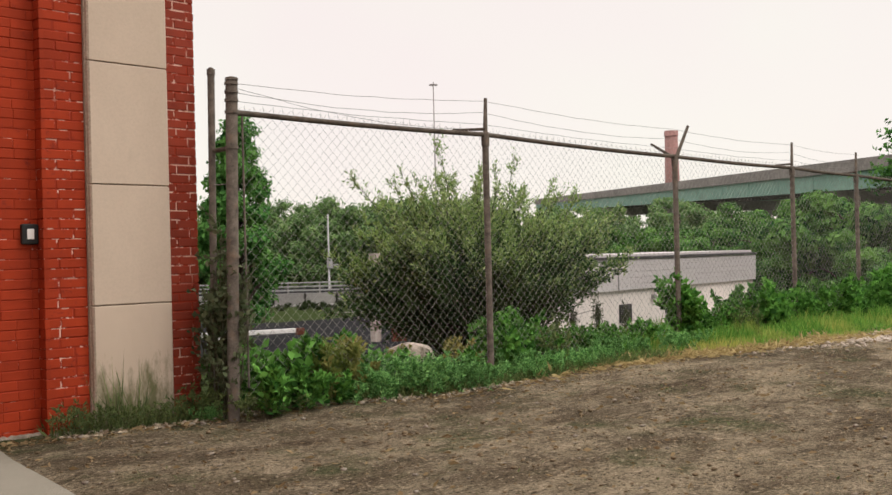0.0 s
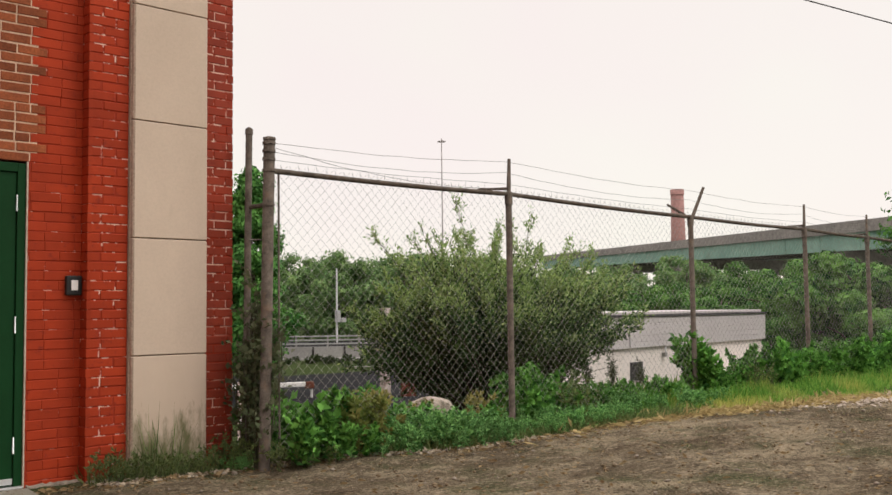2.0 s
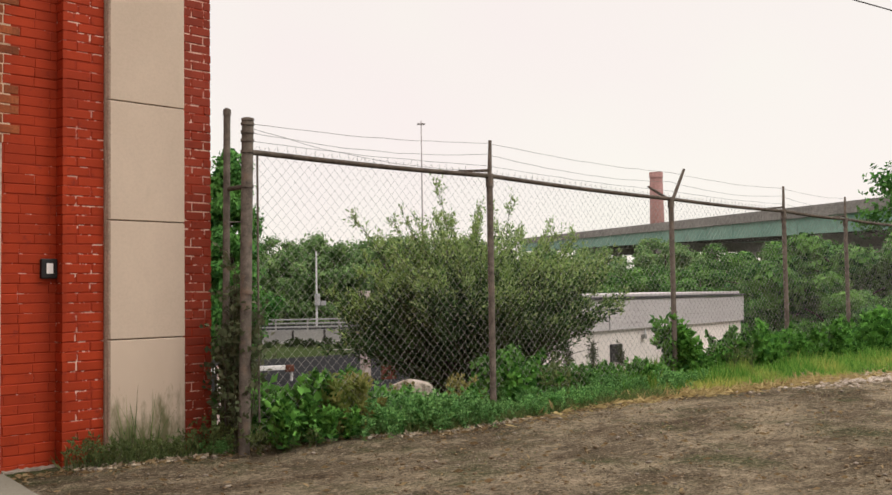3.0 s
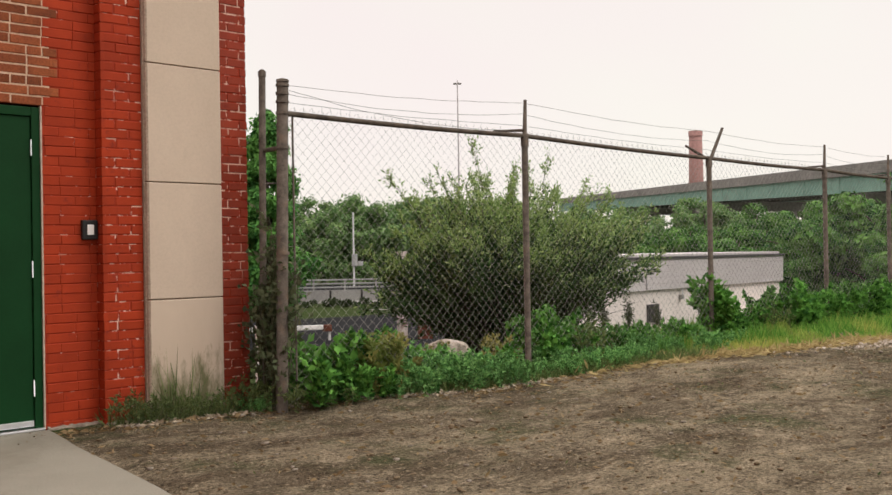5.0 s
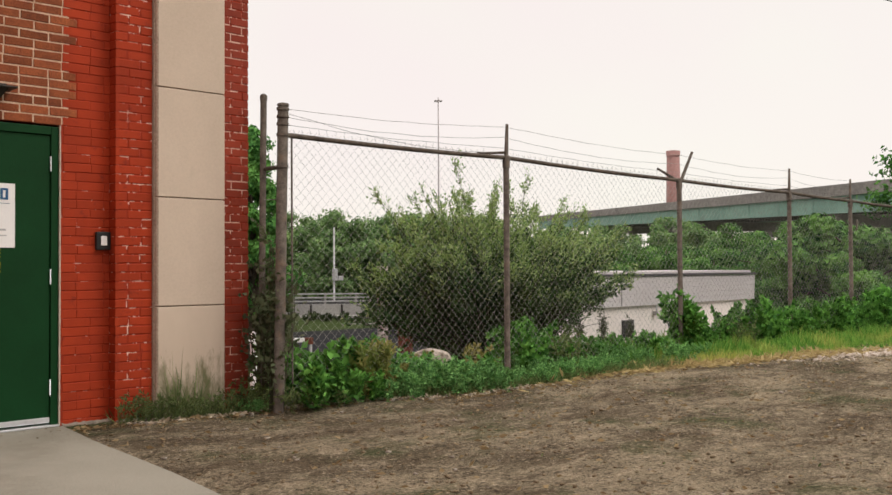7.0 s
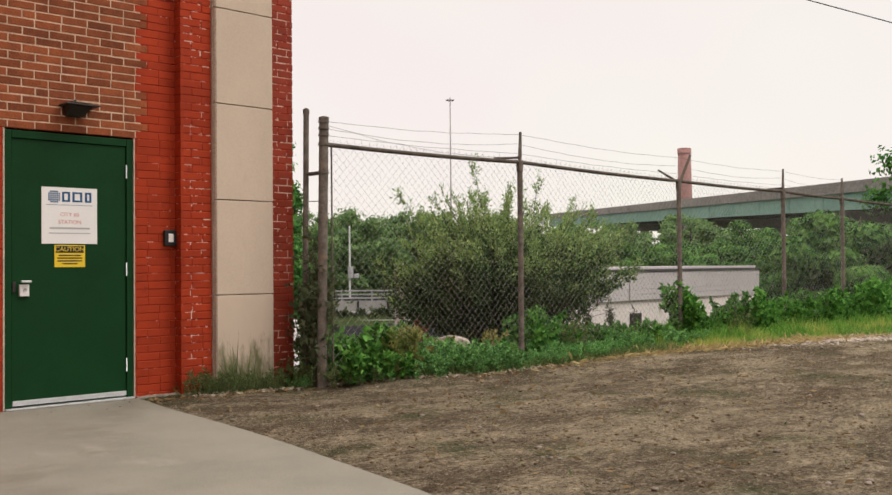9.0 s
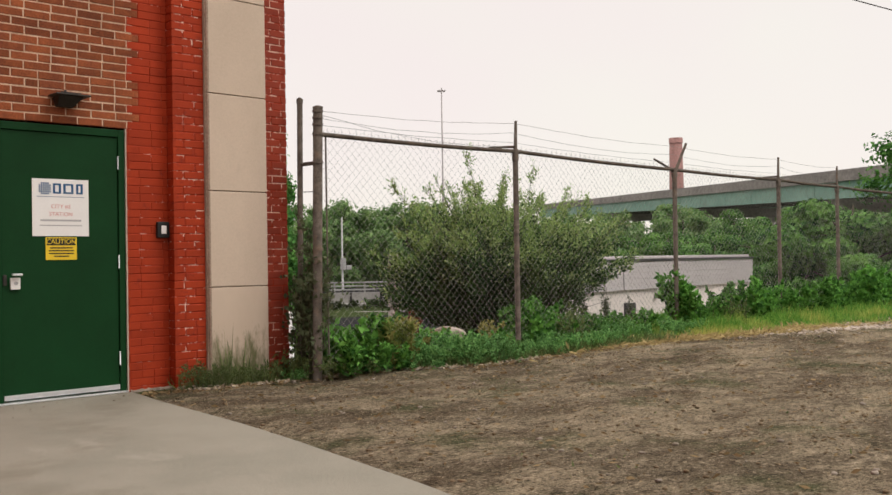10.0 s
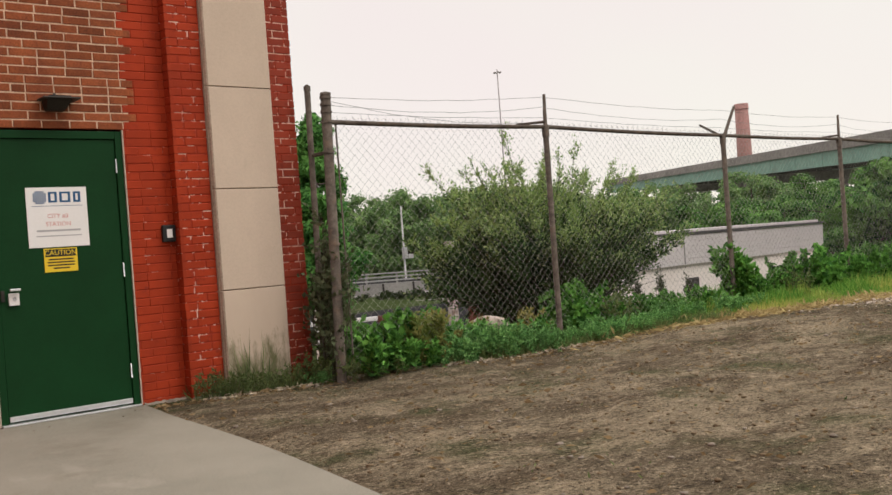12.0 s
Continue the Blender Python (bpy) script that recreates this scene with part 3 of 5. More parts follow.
def entrance_door():
    door = empty("door_1", 0, 0, 0)
    tagged(door, "closed dark green steel door in a green frame with signs", "door", kind="structure")
    x0, x1, zt = -1.030, 0.0, 2.15
    part("caulk_line", box(x0 - 0.012, -0.004, 0.0, x0, 0.03, zt + 0.012, bm=box(x1, -0.004, 0.0, x1 + 0.010, 0.03, zt + 0.012)), CAULK, door, "pale crumbling caulk round the frame")
    fr = bmesh.new()
    for a in ((x0 + 0.001, 0.008, 0.0, x0 + 0.055, 0.20, zt), (x1 - 0.055, 0.008, 0.0, x1 - 0.001, 0.20, zt), (x0 + 0.056, 0.008, zt - 0.06, x1 - 0.056, 0.20, zt)):
        box(*a, bevel=0.004, bm=fr)
    part("frame", fr, GREEN, door)
    leaf = part("leaf", box(x0 + 0.059, 0.022, 0.018, x1 - 0.059, 0.066, zt - 0.064, 0.003), GREEN, door)
    for z in (1.88, 1.07, 0.28):
        h = part("hinge", tubes("hinge", [[(x1 - 0.057, 0.012, z - 0.055), (x1 - 0.057, 0.012, z + 0.055)]], [[0.006, 0.006]], 10), ALU, leaf, "bright steel hinge knuckle")
    part("door_sweep", box(x0 + 0.062, 0.006, 0.028, x1 - 0.062, 0.021, 0.066, 0.003), ALU, leaf, "white aluminium door sweep")
    part("threshold", box(x0 + 0.004, -0.03, 0.0005, x1 - 0.004, 0.20, 0.014, 0.003), ALU, door, "worn aluminium threshold")
    lock = part("lock_plate", box(-0.968, 0.008, 0.90, -0.942, 0.021, 0.98, 0.003), BRONZE, leaf, "dark latch guard at the edge")
    hb = box(-0.918, -0.004, 0.868, -0.846, 0.021, 0.958, 0.004)
    part("lock_cover", hb, WHITE, leaf, "pale plate over the lock")
    part("lever", box(-0.916, -0.040, 0.972, -0.840, -0.014, 0.990, 0.005, bm=box(-0.888, -0.02, 0.974, -0.868, 0.021, 0.988)), ALU, leaf, "satin steel lever handle")
    part("keyway", tubes("keyway", [[(-0.880, -0.010, 0.915), (-0.880, -0.003, 0.915)]], [[0.014, 0.014]], 12), GREY_INK, leaf)
    return door


entrance_door()


def station_sign():
    s = empty("door_sign", -0.525, 0.020, 1.50)
    tagged(s, "square white station sign with blue emblem on the green door", "sign")
    w, h = 0.222, 0.224
    part("board", box(-w, -0.004, -h, w, 0.001, h, 0.0015), WHITE, s)
    emb = bmesh.new()
    for i in range(6):
        for j in range(6):
            cx, cz = -0.124 + (i - 2.5) * 0.0162, 0.149 + (j - 2.5) * 0.0162
            if math.hypot(i - 2.5, j - 2.5) < 3.0:
                box(cx - 0.0062, -0.0052, cz - 0.0062, cx + 0.0062, -0.0042, cz + 0.0062, bm=emb)
    part("emblem", emb, BLUE, s, "blue gridded globe emblem")
    # the maker's initials, as plain hollow blocks
    for cx, hw in ((-0.030, 0.032), (0.060, 0.040), (0.148, 0.027)):
        b = bmesh.new()
        box(cx - hw, -0.0052, 0.110, cx - hw + 0.018, -0.0042, 0.190, bm=b)
        box(cx + hw - 0.018, -0.0052, 0.110, cx + hw, -0.0042, 0.190, bm=b)
        box(cx - hw + 0.0181, -0.0052, 0.110, cx + hw - 0.0181, -0.0042, 0.124, bm=b)
        box(cx - hw + 0.0181, -0.0052, 0.176, cx + hw - 0.0181, -0.0042, 0.190, bm=b)
        part("logo_block", b, BLUE, s)
    part("rule", box(-0.185, -0.0052, 0.083, 0.185, -0.0042, 0.086), BLUE, s)
    text_part("lettering", "CITY #3", 0.044, 0.0, -0.0046, 0.008, RED_INK, s)
    text_part("lettering", "STATION", 0.044, 0.0, -0.0046, -0.052, RED_INK, s)
    for z, hw, t in ((-0.100, 0.160, 0.007), (-0.140, 0.165, 0.004)):
        part("text_bar", box(-hw, -0.0052, z - t, hw, -0.0042, z + t), GREY_INK, s)


def caution_sign():
    s = empty("caution_sign", -0.525, 0.020, 1.178)
    tagged(s, "small yellow caution sign with black header on the door", "sign")
    part("board", box(-0.122, -0.004, -0.088, 0.122, 0.001, 0.088, 0.0015), YELLOW, s)
    part("header", box(-0.113, -0.0052, 0.026, 0.113, -0.0042, 0.081), BLACK, s)
    text_part("lettering", "CAUTION", 0.052, 0.0, -0.0058, 0.054, YELLOW, s)
    for i in range(4):
        hw = (0.09, 0.1, 0.098, 0.06)[i]
        part("text_bar", box(-hw, -0.0052, 0.006 - i * 0.022 - 0.005, hw, -0.0042, 0.006 - i * 0.022 + 0.005), BLACK, s)


station_sign()
caution_sign()


def wall_pack_light():
    """Wedge-shaped lamp housing over the door, unlit."""
    t = empty("wall_light", -0.486, 0.0, 2.335)
    tagged(t, "dark bronze wedge wall light over the door, unlit", "wall light")
    part("top_plate", box(-0.135, -0.175, 0.030, 0.135, 0.001, 0.044, 0.005), BRONZE, t)
    bm = bmesh.new()
    top = [bm.verts.new(v) for v in ((-0.105, -0.150, 0.0295), (0.085, -0.150, 0.0295), (0.085, 0.0, 0.0295), (-0.105, 0.0, 0.0295))]
    low = [bm.verts.new(v) for v in ((-0.085, -0.060, -0.046), (0.045, -0.060, -0.046), (0.045, 0.0, -0.046), (-0.085, 0.0, -0.046))]
    for i in range(4):
        bm.faces.new((top[i], top[(i + 1) % 4], low[(i + 1) % 4], low[i]))
    bm.faces.new(top)
    bm.faces.new(low)
    bmesh.ops.recalc_face_normals(bm, faces=bm.faces)
    bmesh.ops.bevel(bm, geom=list(bm.edges), offset=0.005, segments=2, affect="EDGES")
    part("housing", bm, BRONZE, t)
    p = part("lens", box(-0.08, -0.115, -0.004, 0.08, -0.05, 0.0, 0.001), BLACK, t, "dark lens on the sloping underside")
    p.matrix_basis = pose(0, -0.025, -0.006, -36)
    part("photocell", tubes("photocell", [[(-0.02, -0.05, 0.05), (-0.02, -0.05, 0.085)]], [[0.014, 0.010]], 10), BLACK, t)


def card_reader():
    t = empty("card_reader", 0.316, 0.0, 1.332)
    tagged(t, "black card reader with a white keypad face", "card reader")
    part("housing", box(-0.055, -0.036, -0.068, 0.055, 0.002, 0.068, 0.010), BLACK, t)
    part("face", box(-0.022, -0.041, -0.034, 0.024, -0.035, 0.036, 0.003), WHITE, t, "white reader face")


def alarm_strobe():
    t = empty("alarm_strobe", -1.335, 0.0, 2.325)
    tagged(t, "red fire alarm strobe with clear lens on red brick", "alarm")
    part("housing", box(-0.058, -0.055, -0.078, 0.058, 0.002, 0.085, 0.012), ALARM, t)
    bm = bmesh.new()
    bmesh.ops.create_uvsphere(bm, u_segments=14, v_segments=8, radius=0.026)
    bmesh.ops.scale(bm, vec=(1, 0.5, 1), verts=bm.verts)
    bmesh.ops.translate(bm, vec=(0.005, -0.056, -0.035), verts=bm.verts)
    part("lens", bm, LENS, t, "clear strobe lens")
    part("back_box", box(-0.070, -0.018, -0.095, 0.070, 0.003, 0.090, 0.004), ALARM, t)


wall_pack_light()
card_reader()
alarm_strobe()


def manhole():
    t = empty("manhole_cover", -1.86, -1.32, 0.0)
    tagged(t, "rusty round iron cover set in the concrete walk", "manhole cover")
    part("ring", tubes("ring", [[(0, 0, -0.05), (0, 0, 0.006)]], [[0.30, 0.30]], 32), MANHOLE, t)
    part("lid", tubes("lid", [[(0, 0, -0.04), (0, 0, 0.010)]], [[0.26, 0.255]], 32), MANHOLE, t)
    for k in range(5):
        w = math.sqrt(0.22 ** 2 - (0.08 * (k - 2)) ** 2)
        part("rib", box(-w, 0.08 * (k - 2) - 0.012, 0.009, w, 0.08 * (k - 2) + 0.012, 0.014), MANHOLE, t)


manhole()

# ---- chain-link fence ----
FENCE_Y = -0.51
POSTS = [1.575, 4.16, 7.16, 9.85, 11.75, 14.2, 16.8]
RAIL_Z = [2.185, 2.195, 2.15, 2.14, 2.11, 2.08, 2.06]


def fence():
    f = empty("fence", POSTS[0], FENCE_Y, 0)
    tagged(f, "rusty chain-link fence with barbed wire arms", "fence")
    F0 = POSTS[0]
    loc = lambda x, z, y=0.0: (x - F0, y, z)
    for i, (x, rz) in enumerate(zip(POSTS, RAIL_Z)):
        gz = float(ground_z(x, FENCE_Y)) - 0.25
        if i == 0:
            p = bar("post", loc(x - 0.05, gz), loc(x, 2.42), 0.043, RUST, f, sides=14, label="thick rusty terminal post")
            for z in (2.39, 2.33, 2.27, 2.185, 1.93, 1.15):
                part("band", tubes("band", [[loc(x - 0.002 - 0.014 * (2.42 - z), z - 0.010), loc(x - 0.002 - 0.014 * (2.42 - z), z + 0.010)]], [[0.049, 0.049]], 14), RUST, p)
            part("cap", tubes("cap", [[loc(x, 2.415), loc(x, 2.432), loc(x, 2.440)]], [[0.048, 0.046, 0.02]], 14), RUST, p)
        else:
            p = bar("post", loc(x, gz), loc(x, rz), 0.030, RUST, f, sides=10)
            if i == 2:
                bar("arm", loc(x, rz - 0.06), loc(x + 0.13, rz + 0.34, -0.10), 0.022, RUST, p, 0.016, 8, "upright barbed wire arm of a Y")
                bar("arm", loc(x, rz - 0.02), loc(x - 0.30, rz + 0.13, 0.10), 0.020, RUST, p, 0.013, 8, "low barbed wire arm of a Y")
            elif i < 5:
                bar("arm", loc(x, rz - 0.03), loc(x + 0.015, rz + 0.33), 0.022, RUST, p, 0.015, 8)
                bar("arm", loc(x, rz + 0.05), loc(x - 0.36, rz + 0.02, 0.04), 0.014, RUST, p, 0.010, 8)
            part("collar", tubes("collar", [[loc(x, rz - 0.10), loc(x, rz + 0.02)]], [[0.037, 0.037]], 10), RUST, p)
    for i in range(len(POSTS) - 1):
        x0, x1, z0, z1 = POSTS[i], POSTS[i + 1], RAIL_Z[i], RAIL_Z[i + 1]
        n = 9
        line = [loc(x0 + (x1 - x0) * k / n, z0 + (z1 - z0) * k / n - 0.012 * math.sin(math.pi * k / n)) for k in range(n + 1)]
        part("top_rail", tubes("top_rail", [line], [[0.021] * (n + 1)], 8), RUST, f)
        # diamond mesh, 50 mm
        lines = []
        pitch = 0.084
        zt = lambda x: z0 + (z1 - z0) * (x - x0) / (x1 - x0) + 0.045
        zb = float(ground_z((x0 + x1) / 2, FENCE_Y)) + 0.04
        for s in (1, -1):
            k = -int(2.4 / pitch)
            while True:
                xa = x0 + k * pitch
                if xa > x1 + (2.4 if s < 0 else 0):
                    break
                a, b = np.array([xa, zb]), np.array([xa + s * 2.3, zb + 2.3])
                lo_t, hi_t = 0.0, 1.0
                for edge in (x0 + 0.05, x1):
                    t = (edge - a[0]) / (b[0] - a[0])
                    if (edge < x1) == (s > 0):
                        lo_t = max(lo_t, t)
                    else:
                        hi_t = min(hi_t, t)
                if hi_t > lo_t:
                    q = a + hi_t * (b - a)
                    over = (q[1] - zt(q[0])) / 2.3
                    if over > 0:
                        hi_t -= over
                    if hi_t > lo_t + 0.005:
                        p0, p1 = a + lo_t * (b - a), a + hi_t * (b - a)
                        w = 0.004 * s
                        lines.append([loc(p0[0], p0[1], w), loc(p1[0], p1[1], w)])
                k += 1
        part("chain_link", tubes("chain_link", lines, [[0.0012, 0.0012]] * len(lines), 3), WIRE, f, "dull grey woven wire mesh")
    part("tension_bar", tubes("tension_bar", [[loc(1.66, 0.2), loc(1.655, 2.2)]], [[0.008, 0.008]], 6), RUST, f)
    rnd = random.Random(3)
    for k, (dz0, dz1, sag) in enumerate(((0.21, 0.30, 0.03), (0.15, 0.20, 0.06), (0.09, 0.10, 0.02), (0.20, 0.05, 0.08))):
        for i in range(4 if k < 3 else 1):
            x0, x1 = POSTS[i], POSTS[i + 1]
            za, zc = (RAIL_Z[i] + (dz0 if i == 0 else dz1)), RAIL_Z[i + 1] + dz1
            n = 14
            line = [loc(x0 + (x1 - x0) * j / n, za + (zc - za) * j / n - sag * math.sin(math.pi * j / n) + rnd.uniform(-0.004, 0.004), 0.02 * k) for j in range(n + 1)]
            part("barbed_wire", tubes("barbed_wire", [line], [[0.0022] * (n + 1)], 3), WIRE, f)
    # upturned wire ends along the rail
    ends, rr = [], []
    for i in range(4):
        x = POSTS[i] + 0.1
        while x < POSTS[i + 1]:
            t = (x - POSTS[i]) / (POSTS[i + 1] - POSTS[i])
            z = RAIL_Z[i] + (RAIL_Z[i + 1] - RAIL_Z[i]) * t
            ends.append([loc(x, z), loc(x + rnd.uniform(-0.015, 0.015), z + rnd.uniform(0.045, 0.075))])
            rr.append([0.0018, 0.0014])
            x += 0.084
    part("wire_ends", tubes("wire_ends", ends, rr, 3), WIRE, f)["kind"] = "stuff"


fence()


def gap_pipe():
    t = empty("pipe_post", 1.56, -0.25, 0)
    tagged(t, "thin rusty pipe post braced to the fence beside the building", "post")
    bar("pipe", (-0.03, 0, -0.2), (0, 0, 2.50), 0.026, RUST, t, sides=12)
    part("cap", tubes("cap", [[(0, 0, 2.49), (0, 0, 2.53), (0, 0, 2.545)]], [[0.030, 0.030, 0.012]], 12), RUST, t)
    bar("brace", (0, 0.0, 1.93), (0.01, -0.24, 1.93), 0.018, RUST, t, sides=8)
    bar("tie_wire", (-0.01, 0.0, 1.68), (0.0, -0.25, 1.67), 0.004, WIRE, t, sides=4)


gap_pipe()


# ---- beyond the fence: low building, road, overpass, chimney ----
def low_building():
    """Flat-roofed white building down the slope, long wall facing the yard."""
    t = empty("low_building", 12.6, 6.05, -1.6, 5.5)
    tagged(t, "low white flat-roofed building with grey metal fascia", "building")
    L = 9.6
    part("wall", box(0, 0.02, 0, L, 3, 1.96), SIDING, t)
    for k in range(5):
        z = 1.83 + 0.135 * k
        part("fascia_board", box(-0.05, -0.05 - 0.004 * k, z, L + 0.05, 0.018, z + 0.130, 0.006), FASCIA, t)
    part("parapet", box(0.0, 0.021, 1.963, L, 3.0, 2.49), SIDING, t)
    part("roof", box(-0.08, -0.10, 2.515, L + 0.08, 3.1, 2.565, 0.008), ROOFING, t, "thin dark overhanging roof edge")
    part("coping", box(-0.05, 0.05, 2.567, L + 0.05, 3.05, 2.63, 0.01), FASCIA, t, "pale metal coping")
    v = part("vent", box(2.62, -0.03, 1.12, 3.10, 0.018, 1.52, 0.01), ROOFING, t, "dark square wall vent")
    for k in range(5):
        part("louvre", box(2.65, -0.045, 1.16 + 0.07 * k, 3.07, -0.031, 1.20 + 0.07 * k), UNDER, v)
    bar("downpipe", (4.1, -0.05, 1.62), (4.1, -0.05, 1.82), 0.02, POLE, t)
    part("meter_box", box(4.04, -0.08, 1.58, 4.14, 0.018, 1.68, 0.01), BARRIER, t)
    part("ledge", box(6.6, -0.45, 0.90, 9.2, 0.018, 1.15, 0.02), SIDING, t)
    bar("seam", (2.5, -0.072, 1.84), (2.5, -0.068, 2.49), 0.014, BARRIER, t, sides=6)


low_building()


def overpass():
    t = empty("overpass", 72.5, 25.0, 0)
    tagged(t, "highway overpass with green steel girders and concrete parapet", "bridge")
    a = Vector((132.0, 112.0, 10.75))
    b = Vector((30.0, -37.0, 5.6))
    d = b - a
    n = Vector((-d.y, d.x, 0)).normalized()
    if n.x < 0:
        n = -n
    off = Vector((72.5, 25.0, 0))

    def slab(name, z0, z1, o0, o1, mat, s0=0.0, s1=1.0, label=""):
        bm = bmesh.new()
        vs = []
        for s in (s0, s1):
            for o, z in ((o0, z0), (o1, z0), (o1, z1), (o0, z1)):
                p = a + d * s + n * o - off
                vs.append(bm.verts.new((p.x, p.y, p.z + z)))
        for q in ((0, 1, 2, 3), (7, 6, 5, 4), (0, 4, 5, 1), (1, 5, 6, 2), (2, 6, 7, 3), (3, 7, 4, 0)):
            bm.faces.new([vs[i] for i in q])
        bmesh.ops.recalc_face_normals(bm, faces=bm.faces)
        return part(name, bm, mat, t, label)

    slab("parapet", -0.95, 0.0, 0, 0.4, DECK, label="stained concrete parapet")
    slab("parapet", -1.0, 0.0, 13.6, 14, DECK)
    slab("deck", -1.45, -1.01, 0.9, 14.2, DECK)
    # Inner girders and cross frame near-black: under-deck shade is put into their colour.
    for k, o in enumerate((0.25, 3.6, 7.0, 10.4, 13.3)):
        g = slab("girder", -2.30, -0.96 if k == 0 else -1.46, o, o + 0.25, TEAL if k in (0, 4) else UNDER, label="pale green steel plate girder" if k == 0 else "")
        if k == 0:
            slab("flange", -2.38, -2.301, o - 0.18, o + 0.4, TEAL)
            for j in range(1, 30):
                slab("stiffener", -2.29, -0.97, o - 0.05, o - 0.002, TEAL, j / 30, j / 30 + 0.0016)
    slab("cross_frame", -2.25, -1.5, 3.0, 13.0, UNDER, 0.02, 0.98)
    for s in (0.18, 0.36, 0.545, 0.74):
        p = a + d * s - off
        for o in (2.0, 7.0, 12.0):
            q = p + n * o
            bar("pier", (q.x, q.y, -2.0), (q.x, q.y, q.z - 3.4), 0.7, DECK, t, sides=12)
        slab("pier_cap", -3.5, -2.39, 0.6, 13.4, DECK, s - 0.006, s + 0.006)


overpass()


def chimney():
    t = empty("chimney", 156.7, 98.7, -2)
    tagged(t, "tall pinkish brick factory chimney in the distance", "chimney")
    part("shaft", tubes("shaft", [[(0, 0, 0), (0, 0, 14), (0, 0, 24.6)]], [[1.65, 1.42, 1.22]], 20), STACK, t)
    part("collar", tubes("collar", [[(0, 0, 24.6), (0, 0, 25.6), (0, 0, 25.62)]], [[1.32, 1.32, 1.0]], 20), STACK, t)


chimney()


def mast():
    t = empty("light_mast", 79.5, 81.9, -2)
    tagged(t, "tall thin highway light mast with a ring of lamps", "light mast")
    bar("pole", (0, 0, 0), (0, 0, 24.6), 0.13, MAST, t, 0.06, 8)
    part("ring", tubes("ring", [[(0.4 * math.cos(k * math.pi / 6), 0.4 * math.sin(k * math.pi / 6), 24.2) for k in range(13)]], [[0.035] * 13], 5), MAST, t)
    for k in range(6):
        x, y = 0.42 * math.cos(k * math.pi / 3), 0.42 * math.sin(k * math.pi / 3)
        part("lamp_head", box(x - 0.09, y - 0.09, 24.12, x + 0.09, y + 0.09, 24.27, 0.02), MAST, t)


mast()


def utility_pole():
    t = empty("lamp_pole", 29.4, 36.3, -0.8)
    tagged(t, "pale grey roadside pole with a control box", "pole")
    bar("pole", (0, 0, 0), (0, 0, 4.25), 0.06, POLE, t, 0.045, 8)
    part("control_box", box(-0.11, -0.2, 1.3, 0.11, 0.05, 1.95, 0.02), POLE, t)
    part("junction_box", box(0.16, -0.2, 1.3, 0.5, 0.0, 1.55, 0.02), POLE, t)


utility_pole()


def road_edge():
    """Concrete barrier and steel rails along the raised road."""
    t = empty("road_barrier", 24.9, 31.8, -1.30, math.degrees(math.atan2(-0.58, 0.815)))
    tagged(t, "grey concrete road barrier topped with steel rails", "barrier")
    prof = [(-0.34, 0), (0.25, 0), (0.25, 0.12), (0.14, 0.20), (0.12, 0.72), (-0.12, 0.72), (-0.16, 0.20), (-0.34, 0.14)]
    bm = bmesh.new()
    ends = [[bm.verts.new((x, y, z)) for y, z in prof] for x in (-22, 26)]
    for i in range(8):
        bm.faces.new((ends[0][i], ends[0][(i + 1) % 8], ends[1][(i + 1) % 8], ends[1][i]))
    bm.faces.new(ends[0])
    bm.faces.new(ends[1])
    bmesh.ops.recalc_face_normals(bm, faces=bm.faces)
    part("concrete_wall", bm, BARRIER, t)
    for z in (0.86, 1.04, 1.22):
        part("rail", box(-22, -0.04, z - 0.032, 26, 0.04, z + 0.032, 0.01), POLE, t, "weathered galvanised rail")
    for k in range(33):
        part("rail_post", box(-22 + 1.5 * k - 0.04, -0.035, 0.72, -22 + 1.5 * k + 0.04, 0.035, 1.25), BARRIER, t)
    for k in range(33):
        part("pilaster", box(-21.2 + 1.5 * k - 0.05, -0.20, 0.16, -21.2 + 1.5 * k + 0.05, -0.122, 0.715, 0.01), UNDER, t, "dark upright strip on the wall face")


road_edge()
lot = part("road", box(-16, 0, -1.62, 18, 17.5, -1.48), ASPHALT)
lot.matrix_world = pose(12.8, 14.9, 0, 0, 0, -35.4)
tagged(lot, "dark asphalt lot below the yard", "road", kind="structure")
kerb = part("kerb", box(-22, -0.08, -0.1, 26, 0.08, 0.10, 0.02), BARRIER)
kerb.matrix_world = pose(24.9 - 0.58 * 3.2, 31.8 - 0.815 * 3.2, -1.47, 0, 0, math.degrees(math.atan2(-0.58, 0.815)))
tagged(kerb, "pale concrete kerb between the lot and the bank", "kerb", kind="structure")
upper = part("road_upper", box(-30, 0.6, -0.62, 40, 9, -0.50), ASPHALT)
upper.matrix_world = pose(24.9, 31.8, -0.1, 0, 0, math.degrees(math.atan2(-0.58, 0.815)))
tagged(upper, "asphalt roadway behind the concrete barrier", "road", kind="structure")


def gate_post():
    t = empty("gate_post", 16.5, 16.4, -1.5)
    tagged(t, "square post with flaking white paint", "post")
    part("shaft", box(-0.12, -0.12, 0, 0.12, 0.12, 2.66, 0.02), ROTTEN, t)
    part("cap", box(-0.13, -0.13, 2.661, 0.13, 0.13, 2.70, 0.012), ROTTEN, t)
    t2 = part("rusted_plate", box(0.30, 0.1, 0, 0.75, 0.3, 0.95, 0.02), RUSTED)
    t2.matrix_world = pose(16.45, 16.0, -1.5, 0, 0, -30)
    tagged(t2, "brown rusted steel box beside the white post", "utility box")


gate_post()


